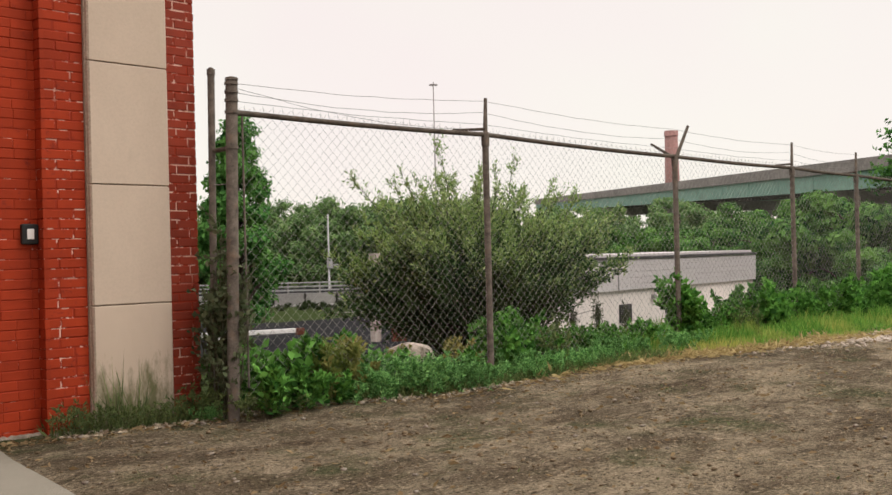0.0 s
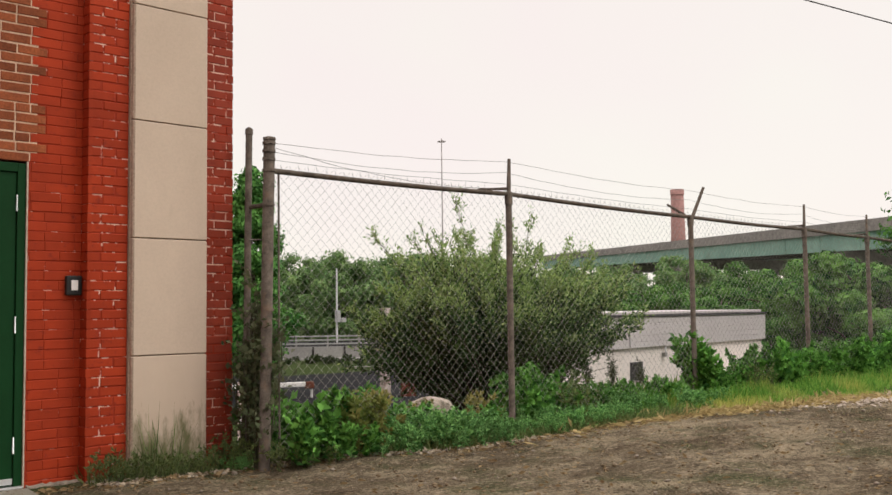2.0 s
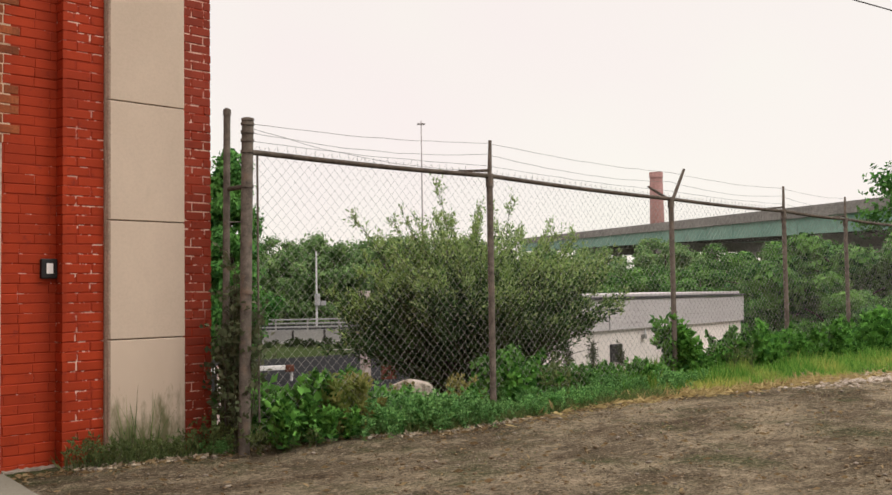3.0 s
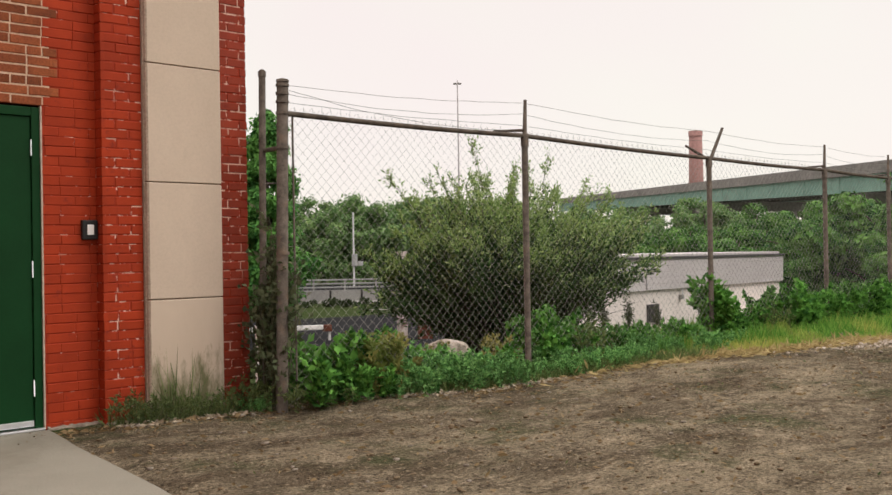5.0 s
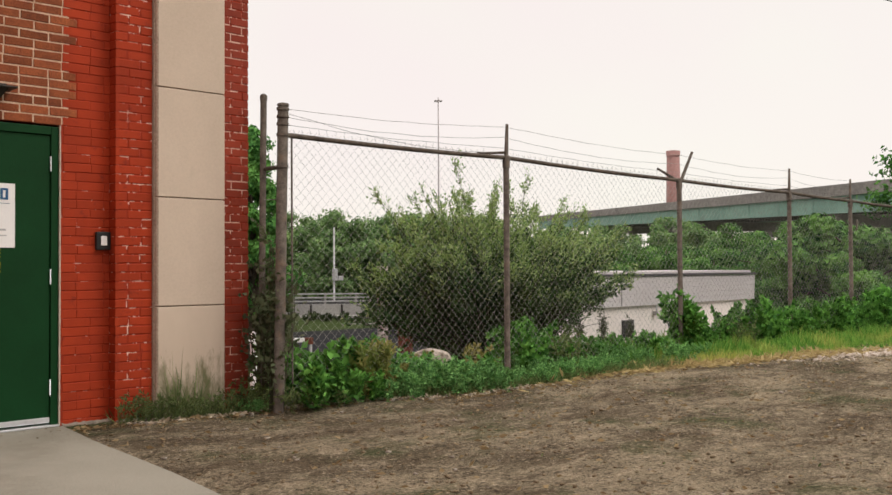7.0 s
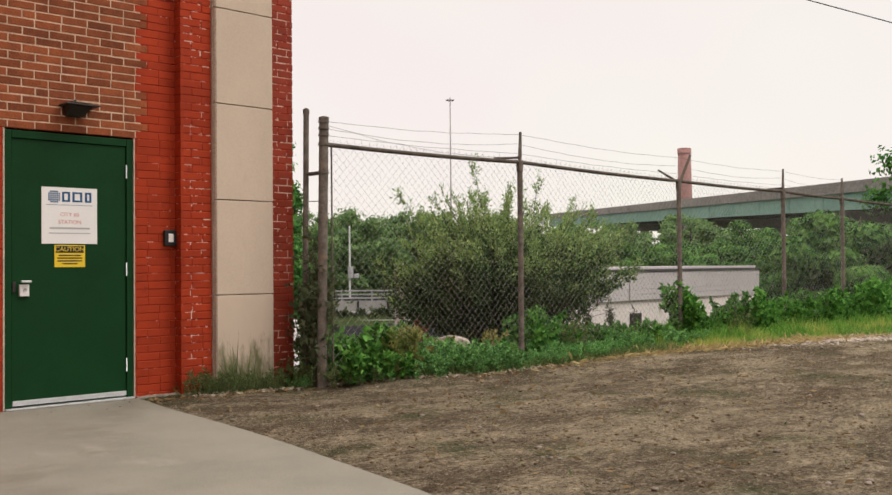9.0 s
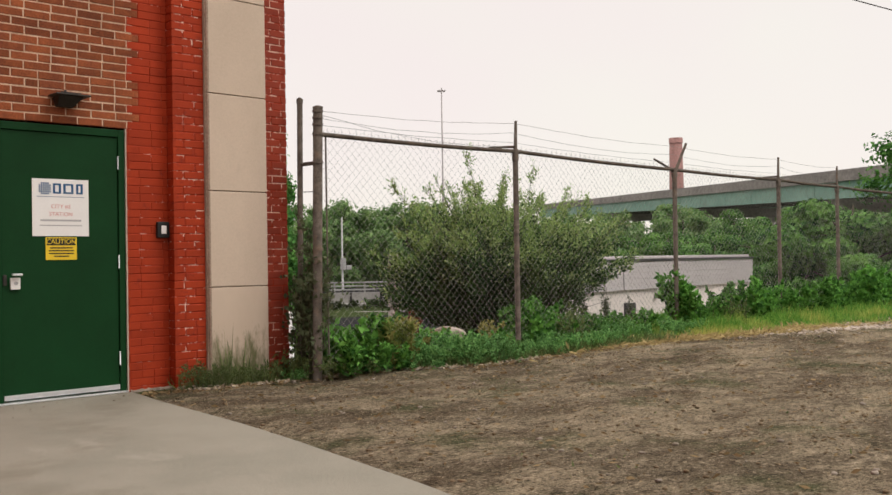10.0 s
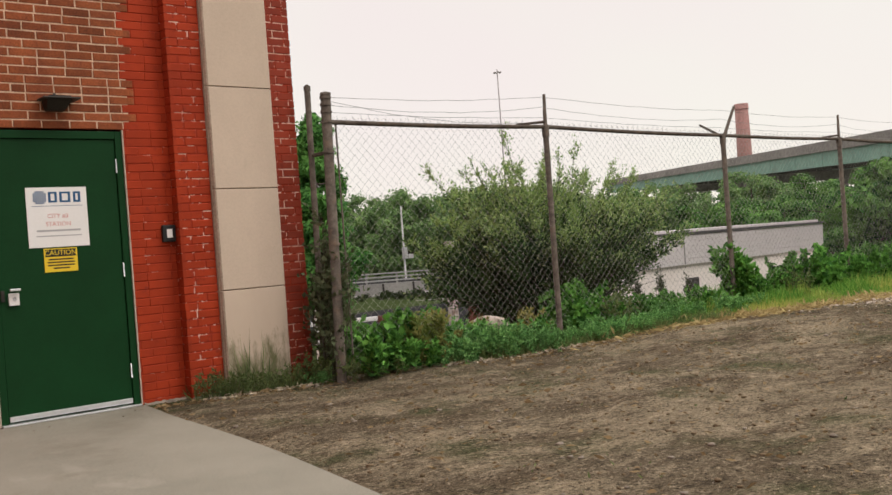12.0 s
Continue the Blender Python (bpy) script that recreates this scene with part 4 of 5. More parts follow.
def boom():
    t = empty("kerb_rail", 14.6, 17.9, -1.5, -20)
    tagged(t, "low white rail with a rusty red end", "rail")
    part("rail_bar", box(-3.2, -0.06, 0.36, 0.0, 0.06, 0.50, 0.02), WHITE, t)
    part("end_marker", box(0.003, -0.08, 0.30, 0.26, 0.08, 0.50, 0.02), RUSTED, t, "rusty red end marker")
    for x in (-3.0, -1.5, 0.2):
        bar("foot", (x, 0, 0), (x, 0, 0.36), 0.04, POLE, t, sides=8)


boom()


def rubble():
    bm = bmesh.new()
    bmesh.ops.create_icosphere(bm, subdivisions=3, radius=1)
    for v in bm.verts:
        k = 1 + 0.16 * noise.noise(v.co * 1.6) + 0.07 * noise.noise(v.co * 5.0)
        v.co = Vector((v.co.x * 0.28 * k, v.co.y * 0.18 * k, v.co.z * 0.20 * k))
    t = part("concrete_block", bm, LUMP)
    t.matrix_world = pose(4.40, 0.85, 0.04, 0, 8, -30)
    tagged(t, "broken pale lump of painted concrete behind the weeds", "rubble")


rubble()


def stake():
    t = empty("marker_stake", 2.35, 1.15, float(ground_z(2.35, 1.15)) - 0.05)
    tagged(t, "short white plastic marker post behind the building corner", "marker post")
    bar("shaft", (0, 0, 0), (0, 0, 0.62), 0.045, WHITE, t, sides=12)
    part("cap", tubes("cap", [[(0, 0, 0.62), (0, 0, 0.65), (0, 0, 0.665)]], [[0.05, 0.048, 0.02]], 12), WHITE, t)


stake()


def footing():
    """Crumbling strip of pale mortar and concrete along the wall foot."""
    rnd = random.Random(8)
    bm = bmesh.new()
    n = 26
    rows = []
    for i in range(n):
        x = 0.02 + 0.66 * i / (n - 1)
        d = 0.055 + rnd.uniform(-0.018, 0.018)
        y = -0.004 if x < 0.375 else -0.112
        rows.append([bm.verts.new((x, y, -0.1)), bm.verts.new((x, y, 0.012 + rnd.uniform(-0.006, 0.006))), bm.verts.new((x, y - d * 0.7, 0.004 + rnd.uniform(-0.008, 0.006))), bm.verts.new((x, y - d * 1.3, -0.1))])
    for a, b in zip(rows, rows[1:]):
        for k in range(3):
            bm.faces.new((a[k], b[k], b[k + 1], a[k + 1]))
    bm.faces.new(rows[0])
    bm.faces.new(rows[-1])
    bmesh.ops.recalc_face_normals(bm, faces=bm.faces)
    ob = part("baseboard", bm, STONE)
    tagged(ob, "crumbling pale concrete strip along the wall foot", "footing", kind="structure")


footing()
drop_high, drop_low = Vector((7.19, -2.29, 4.14)), Vector((8.05, -2.93, 3.88))
cable_line = [drop_high + (drop_low - drop_high) * k for k in (-6, -4.5, -3, -2, -1, 0, 0.5, 1)] + [Vector(p) for p in ((9.6, -3.9, 3.55), (12.5, -5.4, 3.45), (17.0, -7.6, 3.9), (24.0, -11.0, 5.6))]
cable = part("overhead_cable", tubes("overhead_cable", [cable_line], [[0.007] * len(cable_line)], 5), BLACK)
tagged(cable, "black overhead cable crossing the sky", "cable")


# ---- plants ----
def stems_and_leaves(rng, n_stem, spread, height, lean, twigs, per_twig, leaf, width, bare=0.25, top_sparse=0.0, arch=(0.35, 0.75), jitter=0.55):
    """Arching stems from one root with leafy side twigs, in local metres."""
    lines, radii, base, axis = [], [], [], []
    for _ in range(n_stem):
        az = rng.uniform(0, 2 * np.pi)
        tilt = lean * rng.uniform() ** 0.62
        out = np.array([math.cos(az), math.sin(az), 0])
        L = height * rng.uniform(0.72, 1.05) * (1 - 0.22 * tilt / lean)
        s = np.linspace(0, 1, 9)[:, None]
        root = rng.normal(0, 0.12 * spread, 3) * [1, 1, 0]
        bend = tilt * (arch[0] + arch[1] * s)
        step = np.cos(bend) * [0, 0, 1] + np.sin(bend) * out * spread
        pts = root + np.concatenate([np.zeros((1, 3)), np.cumsum(step[:-1] * L / 8, 0)])
        pts += np.cumsum(rng.normal(0, 0.012 * height, pts.shape), 0) * s
        lines.append(pts)
        radii.append(np.linspace(0.006, 0.0015, 9) * height)
        for k in range(twigs):
            u = bare + (1 - bare) * rng.uniform() ** 0.8
            i = min(int(u * 8), 7)
            p = pts[i] + (pts[i + 1] - pts[i]) * (u * 8 - i)
            d = unit((pts[i + 1] - pts[i]) / L * 8 + rng.normal(0, jitter, 3))
            tl = height * rng.uniform(0.10, 0.24) * (1.15 - 0.75 * u)
            q = p + d * tl + np.array([0, 0, 0.15 * tl])
            lines.append(np.array([p, (p + q) / 2 + rng.normal(0, 0.02 * tl, 3), q]))
            radii.append(np.array([0.0012, 0.0008, 0.0004]) * height)
            m = max(2, int(per_twig * (1 - top_sparse * u)))
            w = rng.uniform(0.05, 1.0, m)[:, None]
            base.append(p + (q - p) * w + rng.normal(0, 0.012 * height, (m, 3)))
            axis.append(d + rng.normal(0, 0.7, (m, 3)))
    base, axis = np.concatenate(base), np.concatenate(axis)
    n = len(base)
    return lines, radii, base, axis, leaf * rng.uniform(0.6, 1.25, n), width * rng.uniform(0.8, 1.2, n)


def shrub(name, label, seed, n_stem, spread, height, lean, twigs, per_twig, leaf, width, mat, category="shrub", bare=0.2, top_sparse=0.0, sides=4, arch=(0.35, 0.75), jitter=0.55):
    rng = np.random.default_rng(seed)
    lines, radii, base, axis, ln, wd = stems_and_leaves(rng, n_stem, spread, height, lean, twigs, per_twig, leaf, width, bare, top_sparse, arch, jitter)
    t = empty(name)
    tagged(t, label, category)
    part("wood", tubes("wood", lines, radii, sides), TWIG, t)
    part("foliage", leaves("foliage", base, axis, ln, wd, rng), mat, t)
    return t


def place(t, x, y, turn=0, size=1.0, z=None):
    t.matrix_basis = pose(x, y, float(ground_z(x, y)) - 0.02 if z is None else z, 0, 0, turn) @ Matrix.Scale(size, 4)
    return t


def copy_at(t, x, y, turn, size, z=None):
    zz = float(ground_z(x, y)) - 0.02 if z is None else z
    return copy_thing(t, pose(x, y, zz, 0, 0, turn) @ Matrix.Scale(size / t.scale[0], 4))


def willow_bush():
    """Boughs fanning out from one root, each a spray of leafy stems; top light is put into the pale tip leaves."""
    rng = np.random.default_rng(14)
    t = empty("willow_bush")
    tagged(t, "large olive-green feathery bush with pale tips behind the fence", "bush")
    lines, radii, base, axis, tip = [], [], [], [], []
    up = np.array([0, 0, 1.0])
    for k in range(46):
        az = k * 2.39996 + rng.uniform(-0.3, 0.3)
        tilt = 0.90 * math.sqrt((k + 0.5) / 46) + rng.normal(0, 0.05)
        reach = 2.56 * rng.uniform(0.86, 1.06)
        out = np.array([math.cos(az), math.sin(az), 0])
        for j in range(15):
            sprig = rng.uniform() < 0.12
            lean = tilt * (1.0 if j < 10 else 0.62)
            way = unit(math.cos(lean) * up + math.sin(lean) * out + rng.normal(0, 0.17 if sprig else 0.10, 3))
            long_one = j < 10 and sprig and tilt < 0.75
            L = reach * (rng.uniform(1.03, 1.18) if long_one else rng.uniform(0.70, 1.03) if j < 10 else rng.uniform(0.34, 0.66))
            s = np.linspace(0, 1, 9)[:, None]
            root = rng.normal(0, 0.10, 3) * [1, 1, 0]
            pts = root + way * L * s + up * (0.14 * L) * (s - s * s) * 1.2 - out * 0.10 * L * (s - s * s)
            pts = pts + np.cumsum(rng.normal(0, 0.014, pts.shape), 0) * s
            lines.append(pts)
            radii.append(np.linspace(0.015, 0.0022, 9))
            for q in range(22 if long_one else 26):
                u = (0.62 if long_one else 0.34) + (0.66 if not long_one else 0.38) * rng.uniform() ** 0.75
                i = min(int(u * 8), 7)
                p = pts[i] + (pts[i + 1] - pts[i]) * (u * 8 - i)
                away = p[0] * 0.73 - p[1] * 0.68
                if p[2] < 0.38 + 0.50 * math.hypot(p[0], p[1]) + rng.normal(0, 0.13) and away > -0.25:
                    continue  # the browsed, bare underside of the boughs
                d = unit(way + rng.normal(0, 0.42, 3) + up * 0.18)
                tl = rng.uniform(0.12, 0.40) * (1.20 - 0.75 * u)
                e = p + d * tl
                lines.append(np.array([p, (p + e) / 2 + rng.normal(0, 0.01, 3), e]))
                radii.append(np.array([0.0034, 0.0022, 0.0010]))
                m = int(rng.uniform(14, 25) * (0.55 if long_one else 1.0))
                w = rng.uniform(0.05, 1.08, m)[:, None]
                base.append(p + (e - p) * w + rng.normal(0, 0.020, (m, 3)))
                axis.append(d + rng.normal(0, 0.55, (m, 3)))
                # Paler leaves picked outward and upward, imitating light on the crown's top.
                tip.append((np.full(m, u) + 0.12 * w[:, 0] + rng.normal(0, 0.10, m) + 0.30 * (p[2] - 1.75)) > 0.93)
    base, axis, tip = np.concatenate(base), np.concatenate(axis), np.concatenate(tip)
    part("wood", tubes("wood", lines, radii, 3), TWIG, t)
    for name, sel, mat, label in (("foliage", ~tip, LEAF_BUSH, ""), ("young_foliage", tip, LEAF_TOP_LIT, "pale yellow-green leaves at the upper tips, top light put into their colour")):
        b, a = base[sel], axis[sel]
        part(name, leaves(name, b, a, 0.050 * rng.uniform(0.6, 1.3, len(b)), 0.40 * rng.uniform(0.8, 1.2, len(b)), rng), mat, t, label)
    return t


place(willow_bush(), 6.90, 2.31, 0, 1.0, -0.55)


def tree(name, label, seed, height, crown, low, clumps, n_leaf, leaf, mat, ragged=0.35, fuzz=0.12, cone=0.0, puff=1.0):
    """Tapered trunk with limbs and a crown of leaf clumps, uneven in outline."""
    rng = np.random.default_rng(seed)
    t = empty(name)
    tagged(t, label, "tree")
    cz, rz = (height + low) / 2, (height - low) / 2
    dirs = unit(rng.normal(size=(clumps, 3)))
    rad = rng.uniform(0.35, 1.0, (clumps, 1)) ** 0.5 * (1 + rng.normal(0, ragged * 0.45, (clumps, 1)))
    centre = dirs * rad * [crown, crown, rz] + [0, 0, cz]
    centre[:, :2] *= 1 - cone * np.clip(centre[:, 2:] / height, 0, 1)
    centre[:, 2] = np.clip(centre[:, 2], low * 0.6, height * 1.04)
    lines = [np.array([[0, 0, -0.3], [0.02 * height, 0, height * 0.3], [0.0, 0.02 * height, height * 0.62], [0.01, 0, height * 0.88]])]
    radii = [np.array([0.030, 0.022, 0.013, 0.005]) * height]
    for c in centre[rng.permutation(clumps)[: min(clumps, 26)]]:
        s = np.clip(c[2] / height - rng.uniform(0.1, 0.3), 0.12, 0.8)
        a = np.array([0, 0, s * height])
        lines.append(np.array([a, a + (c - a) * 0.5 + [0, 0, 0.04 * height], c]))
        radii.append(np.array([0.010, 0.006, 0.002]) * height)
    part("trunk", tubes("trunk", lines, radii, 6), BARK, t)
    which = rng.integers(0, clumps, n_leaf)
    size = puff * crown * rng.uniform(1.0, 1.9, clumps) / math.sqrt(clumps)
    out = unit(rng.normal(size=(n_leaf, 3)) + [0, 0, 0.25])
    deep = 1 - 0.35 * rng.uniform(size=(n_leaf, 1)) ** 2 + rng.normal(0, fuzz, (n_leaf, 1))
    base = centre[which] + out * [1, 1, 0.75] * size[which][:, None] * deep
    axis = np.cross(out, rng.normal(size=(n_leaf, 3))) + out * 0.25 + [0, 0, -0.25]
    part("crown", leaves("crown", base, axis, leaf * rng.uniform(0.6, 1.3, n_leaf), 0.6, rng, facing=out + rng.normal(0, 0.35, (n_leaf, 3))), mat, t)
    return t


side_tree = place(tree("maple_tree", "dense dark green conical tree beyond the building corner", 27, 7.0, 1.60, 0.3, 95, 34000, 0.15, LEAF_TREE, 0.12, 0.30, 0.80, 1.15), 13.5, 19.2, 0, 1.0, -1.5)

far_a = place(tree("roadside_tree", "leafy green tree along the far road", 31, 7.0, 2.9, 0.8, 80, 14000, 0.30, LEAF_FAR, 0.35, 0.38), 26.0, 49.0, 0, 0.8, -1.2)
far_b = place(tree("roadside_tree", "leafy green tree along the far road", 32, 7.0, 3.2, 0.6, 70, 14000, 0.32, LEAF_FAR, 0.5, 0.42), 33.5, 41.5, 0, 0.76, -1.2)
far_a["group"] = far_b["group"] = "far tree line"
rnd = random.Random(17)
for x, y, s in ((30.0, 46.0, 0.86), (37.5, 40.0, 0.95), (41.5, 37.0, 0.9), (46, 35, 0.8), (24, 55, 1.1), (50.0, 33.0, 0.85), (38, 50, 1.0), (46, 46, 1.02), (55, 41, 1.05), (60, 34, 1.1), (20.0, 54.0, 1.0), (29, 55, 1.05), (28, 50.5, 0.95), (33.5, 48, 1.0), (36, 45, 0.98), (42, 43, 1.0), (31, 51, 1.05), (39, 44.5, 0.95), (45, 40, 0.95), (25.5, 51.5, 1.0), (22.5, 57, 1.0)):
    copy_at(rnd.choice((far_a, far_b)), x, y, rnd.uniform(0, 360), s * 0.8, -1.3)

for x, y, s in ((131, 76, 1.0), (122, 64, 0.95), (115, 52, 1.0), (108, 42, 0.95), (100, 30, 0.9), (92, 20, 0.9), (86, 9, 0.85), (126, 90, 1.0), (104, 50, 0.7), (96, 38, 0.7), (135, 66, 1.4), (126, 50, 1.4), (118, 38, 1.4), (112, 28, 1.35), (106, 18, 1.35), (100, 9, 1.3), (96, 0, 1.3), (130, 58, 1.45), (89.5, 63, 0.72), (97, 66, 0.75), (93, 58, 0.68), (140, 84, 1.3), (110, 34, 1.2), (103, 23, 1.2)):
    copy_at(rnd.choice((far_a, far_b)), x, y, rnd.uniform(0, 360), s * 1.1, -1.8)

near_a = place(tree("bank_tree", "bushy green tree on the bank under the overpass", 41, 5.2, 2.3, 0.3, 30, 17000, 0.20, LEAF_BANK), 33.0, 12.3, 0, 0.72, -1.7)
near_b = place(tree("bank_tree", "bushy green tree on the bank under the overpass", 42, 5.0, 2.6, 0.2, 28, 17000, 0.21, LEAF_BANK, 0.5), 29.5, 7.2, 0, 1.0, -1.7)
near_a["group"] = near_b["group"] = "trees on the bank"
for x, y, s in ((37.5, 17.5, 0.72), (42.5, 23.5, 0.86), (46.5, 27.5, 0.92), (49.5, 23.0, 0.90), (40.0, 12.0, 0.85), (35.5, 5.5, 1.16), (29.0, 2.2, 1.10), (32.0, -1.5, 1.3), (26.0, 4.4, 0.60), (24.6, 1.2, 0.68), (27.5, 10.8, 0.50), (54, 33, 0.95), (45, 14, 0.9), (60, 25, 1.1), (64, 32, 1.15), (58, 17, 1.05), (62, 20, 1.1), (68, 38, 1.2), (52, 19, 0.95), (44, 19, 0.85), (30.5, 9.6, 0.62), (51.0, 37.0, 0.85)):
    copy_at(rnd.choice((near_a, near_b)), x, y, rnd.uniform(0, 360), s, -1.7)
tall = place(tree("locust_tree", "tall airy green tree past the end of the fence", 51, 6.2, 2.2, 2.0, 70, 20000, 0.11, LEAF_TREE, 0.15, 0.45), 21.2, 0.1, 0, 1.14, -1.6)


# ---- weeds and grass along the fence ----
def edge_y(x):
    """Front edge of the planted strip along the fence."""
    return np.interp(x, [0.2, 0.5, 1.4, 2.4, 3.0, 4.5, 5.5, 6.8, 7.9, 9.0, 12.0, 18.0], [-0.18, -0.34, -0.34, -0.50, -0.92, -1.0, -1.15, -1.5, -1.75, -1.9, -2.4, -3.4])


weed_a = shrub("broadleaf_weed", "leafy green weed growing through the fence", 61, 13, 1.0, 0.55, 0.8, 7, 6, 0.098, 0.62, LEAF_WEED, "weed", 0.12, sides=3)
weed_b = shrub("feathery_weed", "bright feathery green weed at the dirt edge", 62, 34, 1.0, 0.36, 0.85, 9, 12, 0.038, 0.35, LEAF_FERN, "weed", 0.05, sides=3)
weed_c = shrub("yellowing_weed", "yellow-brown drying weed by the fence", 63, 20, 0.9, 0.50, 0.7, 7, 7, 0.06, 0.5, LEAF_BROWN, "weed", 0.1, sides=3)
weed_d = shrub("dusty_weed", "dusty olive weed against the building foot", 64, 20, 0.8, 0.34, 0.8, 4, 6, 0.042, 0.3, LEAF_DRY, "weed", 0.05, sides=3)
vine = shrub("vine", "dark leafy vine climbing a fence post", 65, 16, 0.13, 1.0, 0.7, 9, 5, 0.036, 0.7, LEAF_VINE, "vine", 0.10, sides=3)
for t, g in ((weed_a, "broadleaf weeds"), (weed_b, "feathery weeds"), (weed_c, "yellowing weeds"), (weed_d, "dusty weeds"), (vine, "vines")):
    t["group"] = g

bramble = shrub("bramble", "tangled green bramble on the fence line", 66, 22, 1.25, 0.62, 1.0, 9, 7, 0.080, 0.66, LEAF_WEED, "bramble", 0.08, sides=3)
bramble["group"] = "brambles"
climber = shrub("climbing_vine", "leafy green vine wrapped round a fence post", 67, 22, 0.36, 0.85, 0.75, 9, 7, 0.080, 0.68, LEAF_WEED, "vine", 0.05, sides=3)
place(climber, 7.2, -0.47, 0, 1.0)
climber["group"] = "climbing vines"
rnd = random.Random(23)
place(bramble, 4.45, -0.32, 0, 0.9)
place(weed_a, 1.98, -0.42, 20, 0.95)
place(weed_b, 3.15, -0.80, 0, 1.0)
place(weed_c, 2.42, -0.44, 50, 1.0)
place(weed_d, 0.62, -0.26, 0, 0.6)
place(vine, 1.535, -0.47, 0, 1.55)
for x, y, s in ((2.2, -0.28, 0.85), (3.62, 0.05, 0.42), (3.95, 0.0, 0.36), (1.85, -0.15, 1.0), (2.75, 0.0, 0.75), (3.0, 0.15, 0.85), (3.35, -0.1, 0.6), (5.5, -0.1, 0.6), (5.9, -0.3, 0.5), (6.3, -0.4, 0.5), (1.75, -0.62, 0.7), (2.1, -0.62, 0.65), (2.35, -0.60, 0.5), (3.9, -0.45, 0.55), (2.95, -0.25, 0.75), (2.0, -0.05, 1.0)):
    copy_at(weed_a, x, y, rnd.uniform(0, 360), s * rnd.uniform(0.9, 1.08))
for x, y, s in ((2.75, -0.62, 0.9), (3.5, -0.85, 1.05), (3.85, -0.82, 0.95), (4.25, -0.86, 0.85), (4.6, -0.85, 0.95), (4.95, -0.9, 1.0), (5.3, -0.9, 0.85), (3.0, -0.45, 1.05), (3.35, -0.5, 1.1), (3.75, -0.5, 1.0), (4.4, -0.6, 0.9), (5.0, -0.62, 0.95), (5.6, -0.75, 0.85), (6.0, -0.8, 0.9), (2.45, -0.55, 0.7), (6.5, -0.9, 0.7), (1.42, -0.36, 0.4), (7.2, -0.8, 0.7)):
    copy_at(weed_b, x, y, rnd.uniform(0, 360), s * rnd.uniform(0.55, 1.05))
for x, y, s in ((4.75, -0.15, 0.9), (5.1, -0.25, 0.6), (5.6, -0.3, 0.5), (6.1, -0.35, 0.5), (6.6, -0.4, 0.55), (7.7, -0.45, 0.6), (8.2, -0.45, 0.65), (8.75, -0.4, 0.95), (9.1, -0.45, 0.95), (9.6, -0.4, 0.7), (10.2, -0.5, 0.8), (10.7, -0.4, 0.9), (11.2, -0.6, 0.95), (11.7, -0.4, 1.0), (12.3, -0.7, 1.05), (12.9, -0.5, 1.1), (13.6, -0.8, 1.2), (14.4, -0.8, 1.3), (15.3, -0.9, 1.4), (16.4, -1.0, 1.5)):
    copy_at(bramble, x, y, rnd.uniform(0, 360), s * rnd.uniform(0.92, 1.08))
copy_at(climber, 7.28, -0.62, 120, 0.75)
copy_at(climber, 9.9, -0.48, 200, 0.6)
bank_weed = shrub("bank_weed", "low dull dark green weeds on the road bank", 71, 26, 1.5, 0.50, 1.15, 8, 9, 0.075, 0.5, LEAF_HEDGE, "weed", 0.05, sides=3)
bank_weed["group"] = "weeds on the road bank"
place(bank_weed, 24.9 - 0.58 * 1.0, 31.8 - 0.815 * 1.0, 0, 0.6)
for k in range(78):
    u, off = -14 + 0.85 * (k // 3) + rnd.uniform(-0.4, 0.4), 0.7 + 0.85 * (k % 3) + rnd.uniform(-0.3, 0.3)
    x, y = 24.9 + 0.815 * u - 0.58 * off, 31.8 - 0.58 * u - 0.815 * off
    copy_at(bank_weed, x, y, rnd.uniform(0, 360), rnd.uniform(0.45, 0.75))
for x, y, s in ((8.62, 1.75, 1.5), (8.30, 1.95, 1.3), (9.05, 1.6, 1.2)):
    copy_at(vine, x, y, rnd.uniform(0, 360), s * 0.5, -0.15)
for x, y, s in ((5.05, -0.35, 1.5), (5.3, -0.30, 1.2), (8.3, -0.6, 1.2)):
    copy_at(weed_d, x, y, rnd.uniform(0, 360), s)
for x, y, s in ((2.62, -0.42, 1.0), (2.52, -0.25, 1.05), (2.75, -0.30, 0.9), (4.05, -0.25, 0.75), (3.75, 0.25, 0.6), (2.3, -0.35, 0.8)):
    copy_at(weed_c, x, y, rnd.uniform(0, 360), s)
for x, y, s in ((0.48, -0.24, 0.75), (0.78, -0.30, 0.7), (0.92, -0.26, 0.6), (1.08, -0.28, 0.65), (1.24, -0.27, 0.75), (1.40, -0.30, 0.85), (1.52, -0.36, 0.9), (1.66, -0.60, 0.8), (0.58, -0.20, 0.75), (1.9, -0.66, 0.7)):
    copy_at(weed_d, x, y, rnd.uniform(0, 360), s)
for x, y, s, z in ((1.53, -0.27, 1.3, None),):
    copy_at(vine, x, y, rnd.uniform(0, 360), s, z)


def blades(name, x, y, height, rng, mat, label, lean=0.35, width=0.006):
    n = len(x)
    z = ground_z(x, y) - 0.01
    base = np.stack([x, y, z], 1)
    axis = np.stack([rng.normal(0, lean, n), rng.normal(0, lean, n), np.ones(n)], 1)
    ob = part(name, leaves(name, base, axis, height, width / height * rng.uniform(0.8, 1.4, n), rng), mat)
    return tagged(ob, label, "grass", kind="stuff")


rng = np.random.default_rng(77)
n = 34000
x = rng.uniform(5.0, 18.0, n) ** 1.0
y = edge_y(x) + 0.05 + rng.beta(1.1, 1.6, n) * (1.6 + 0.1 * x)
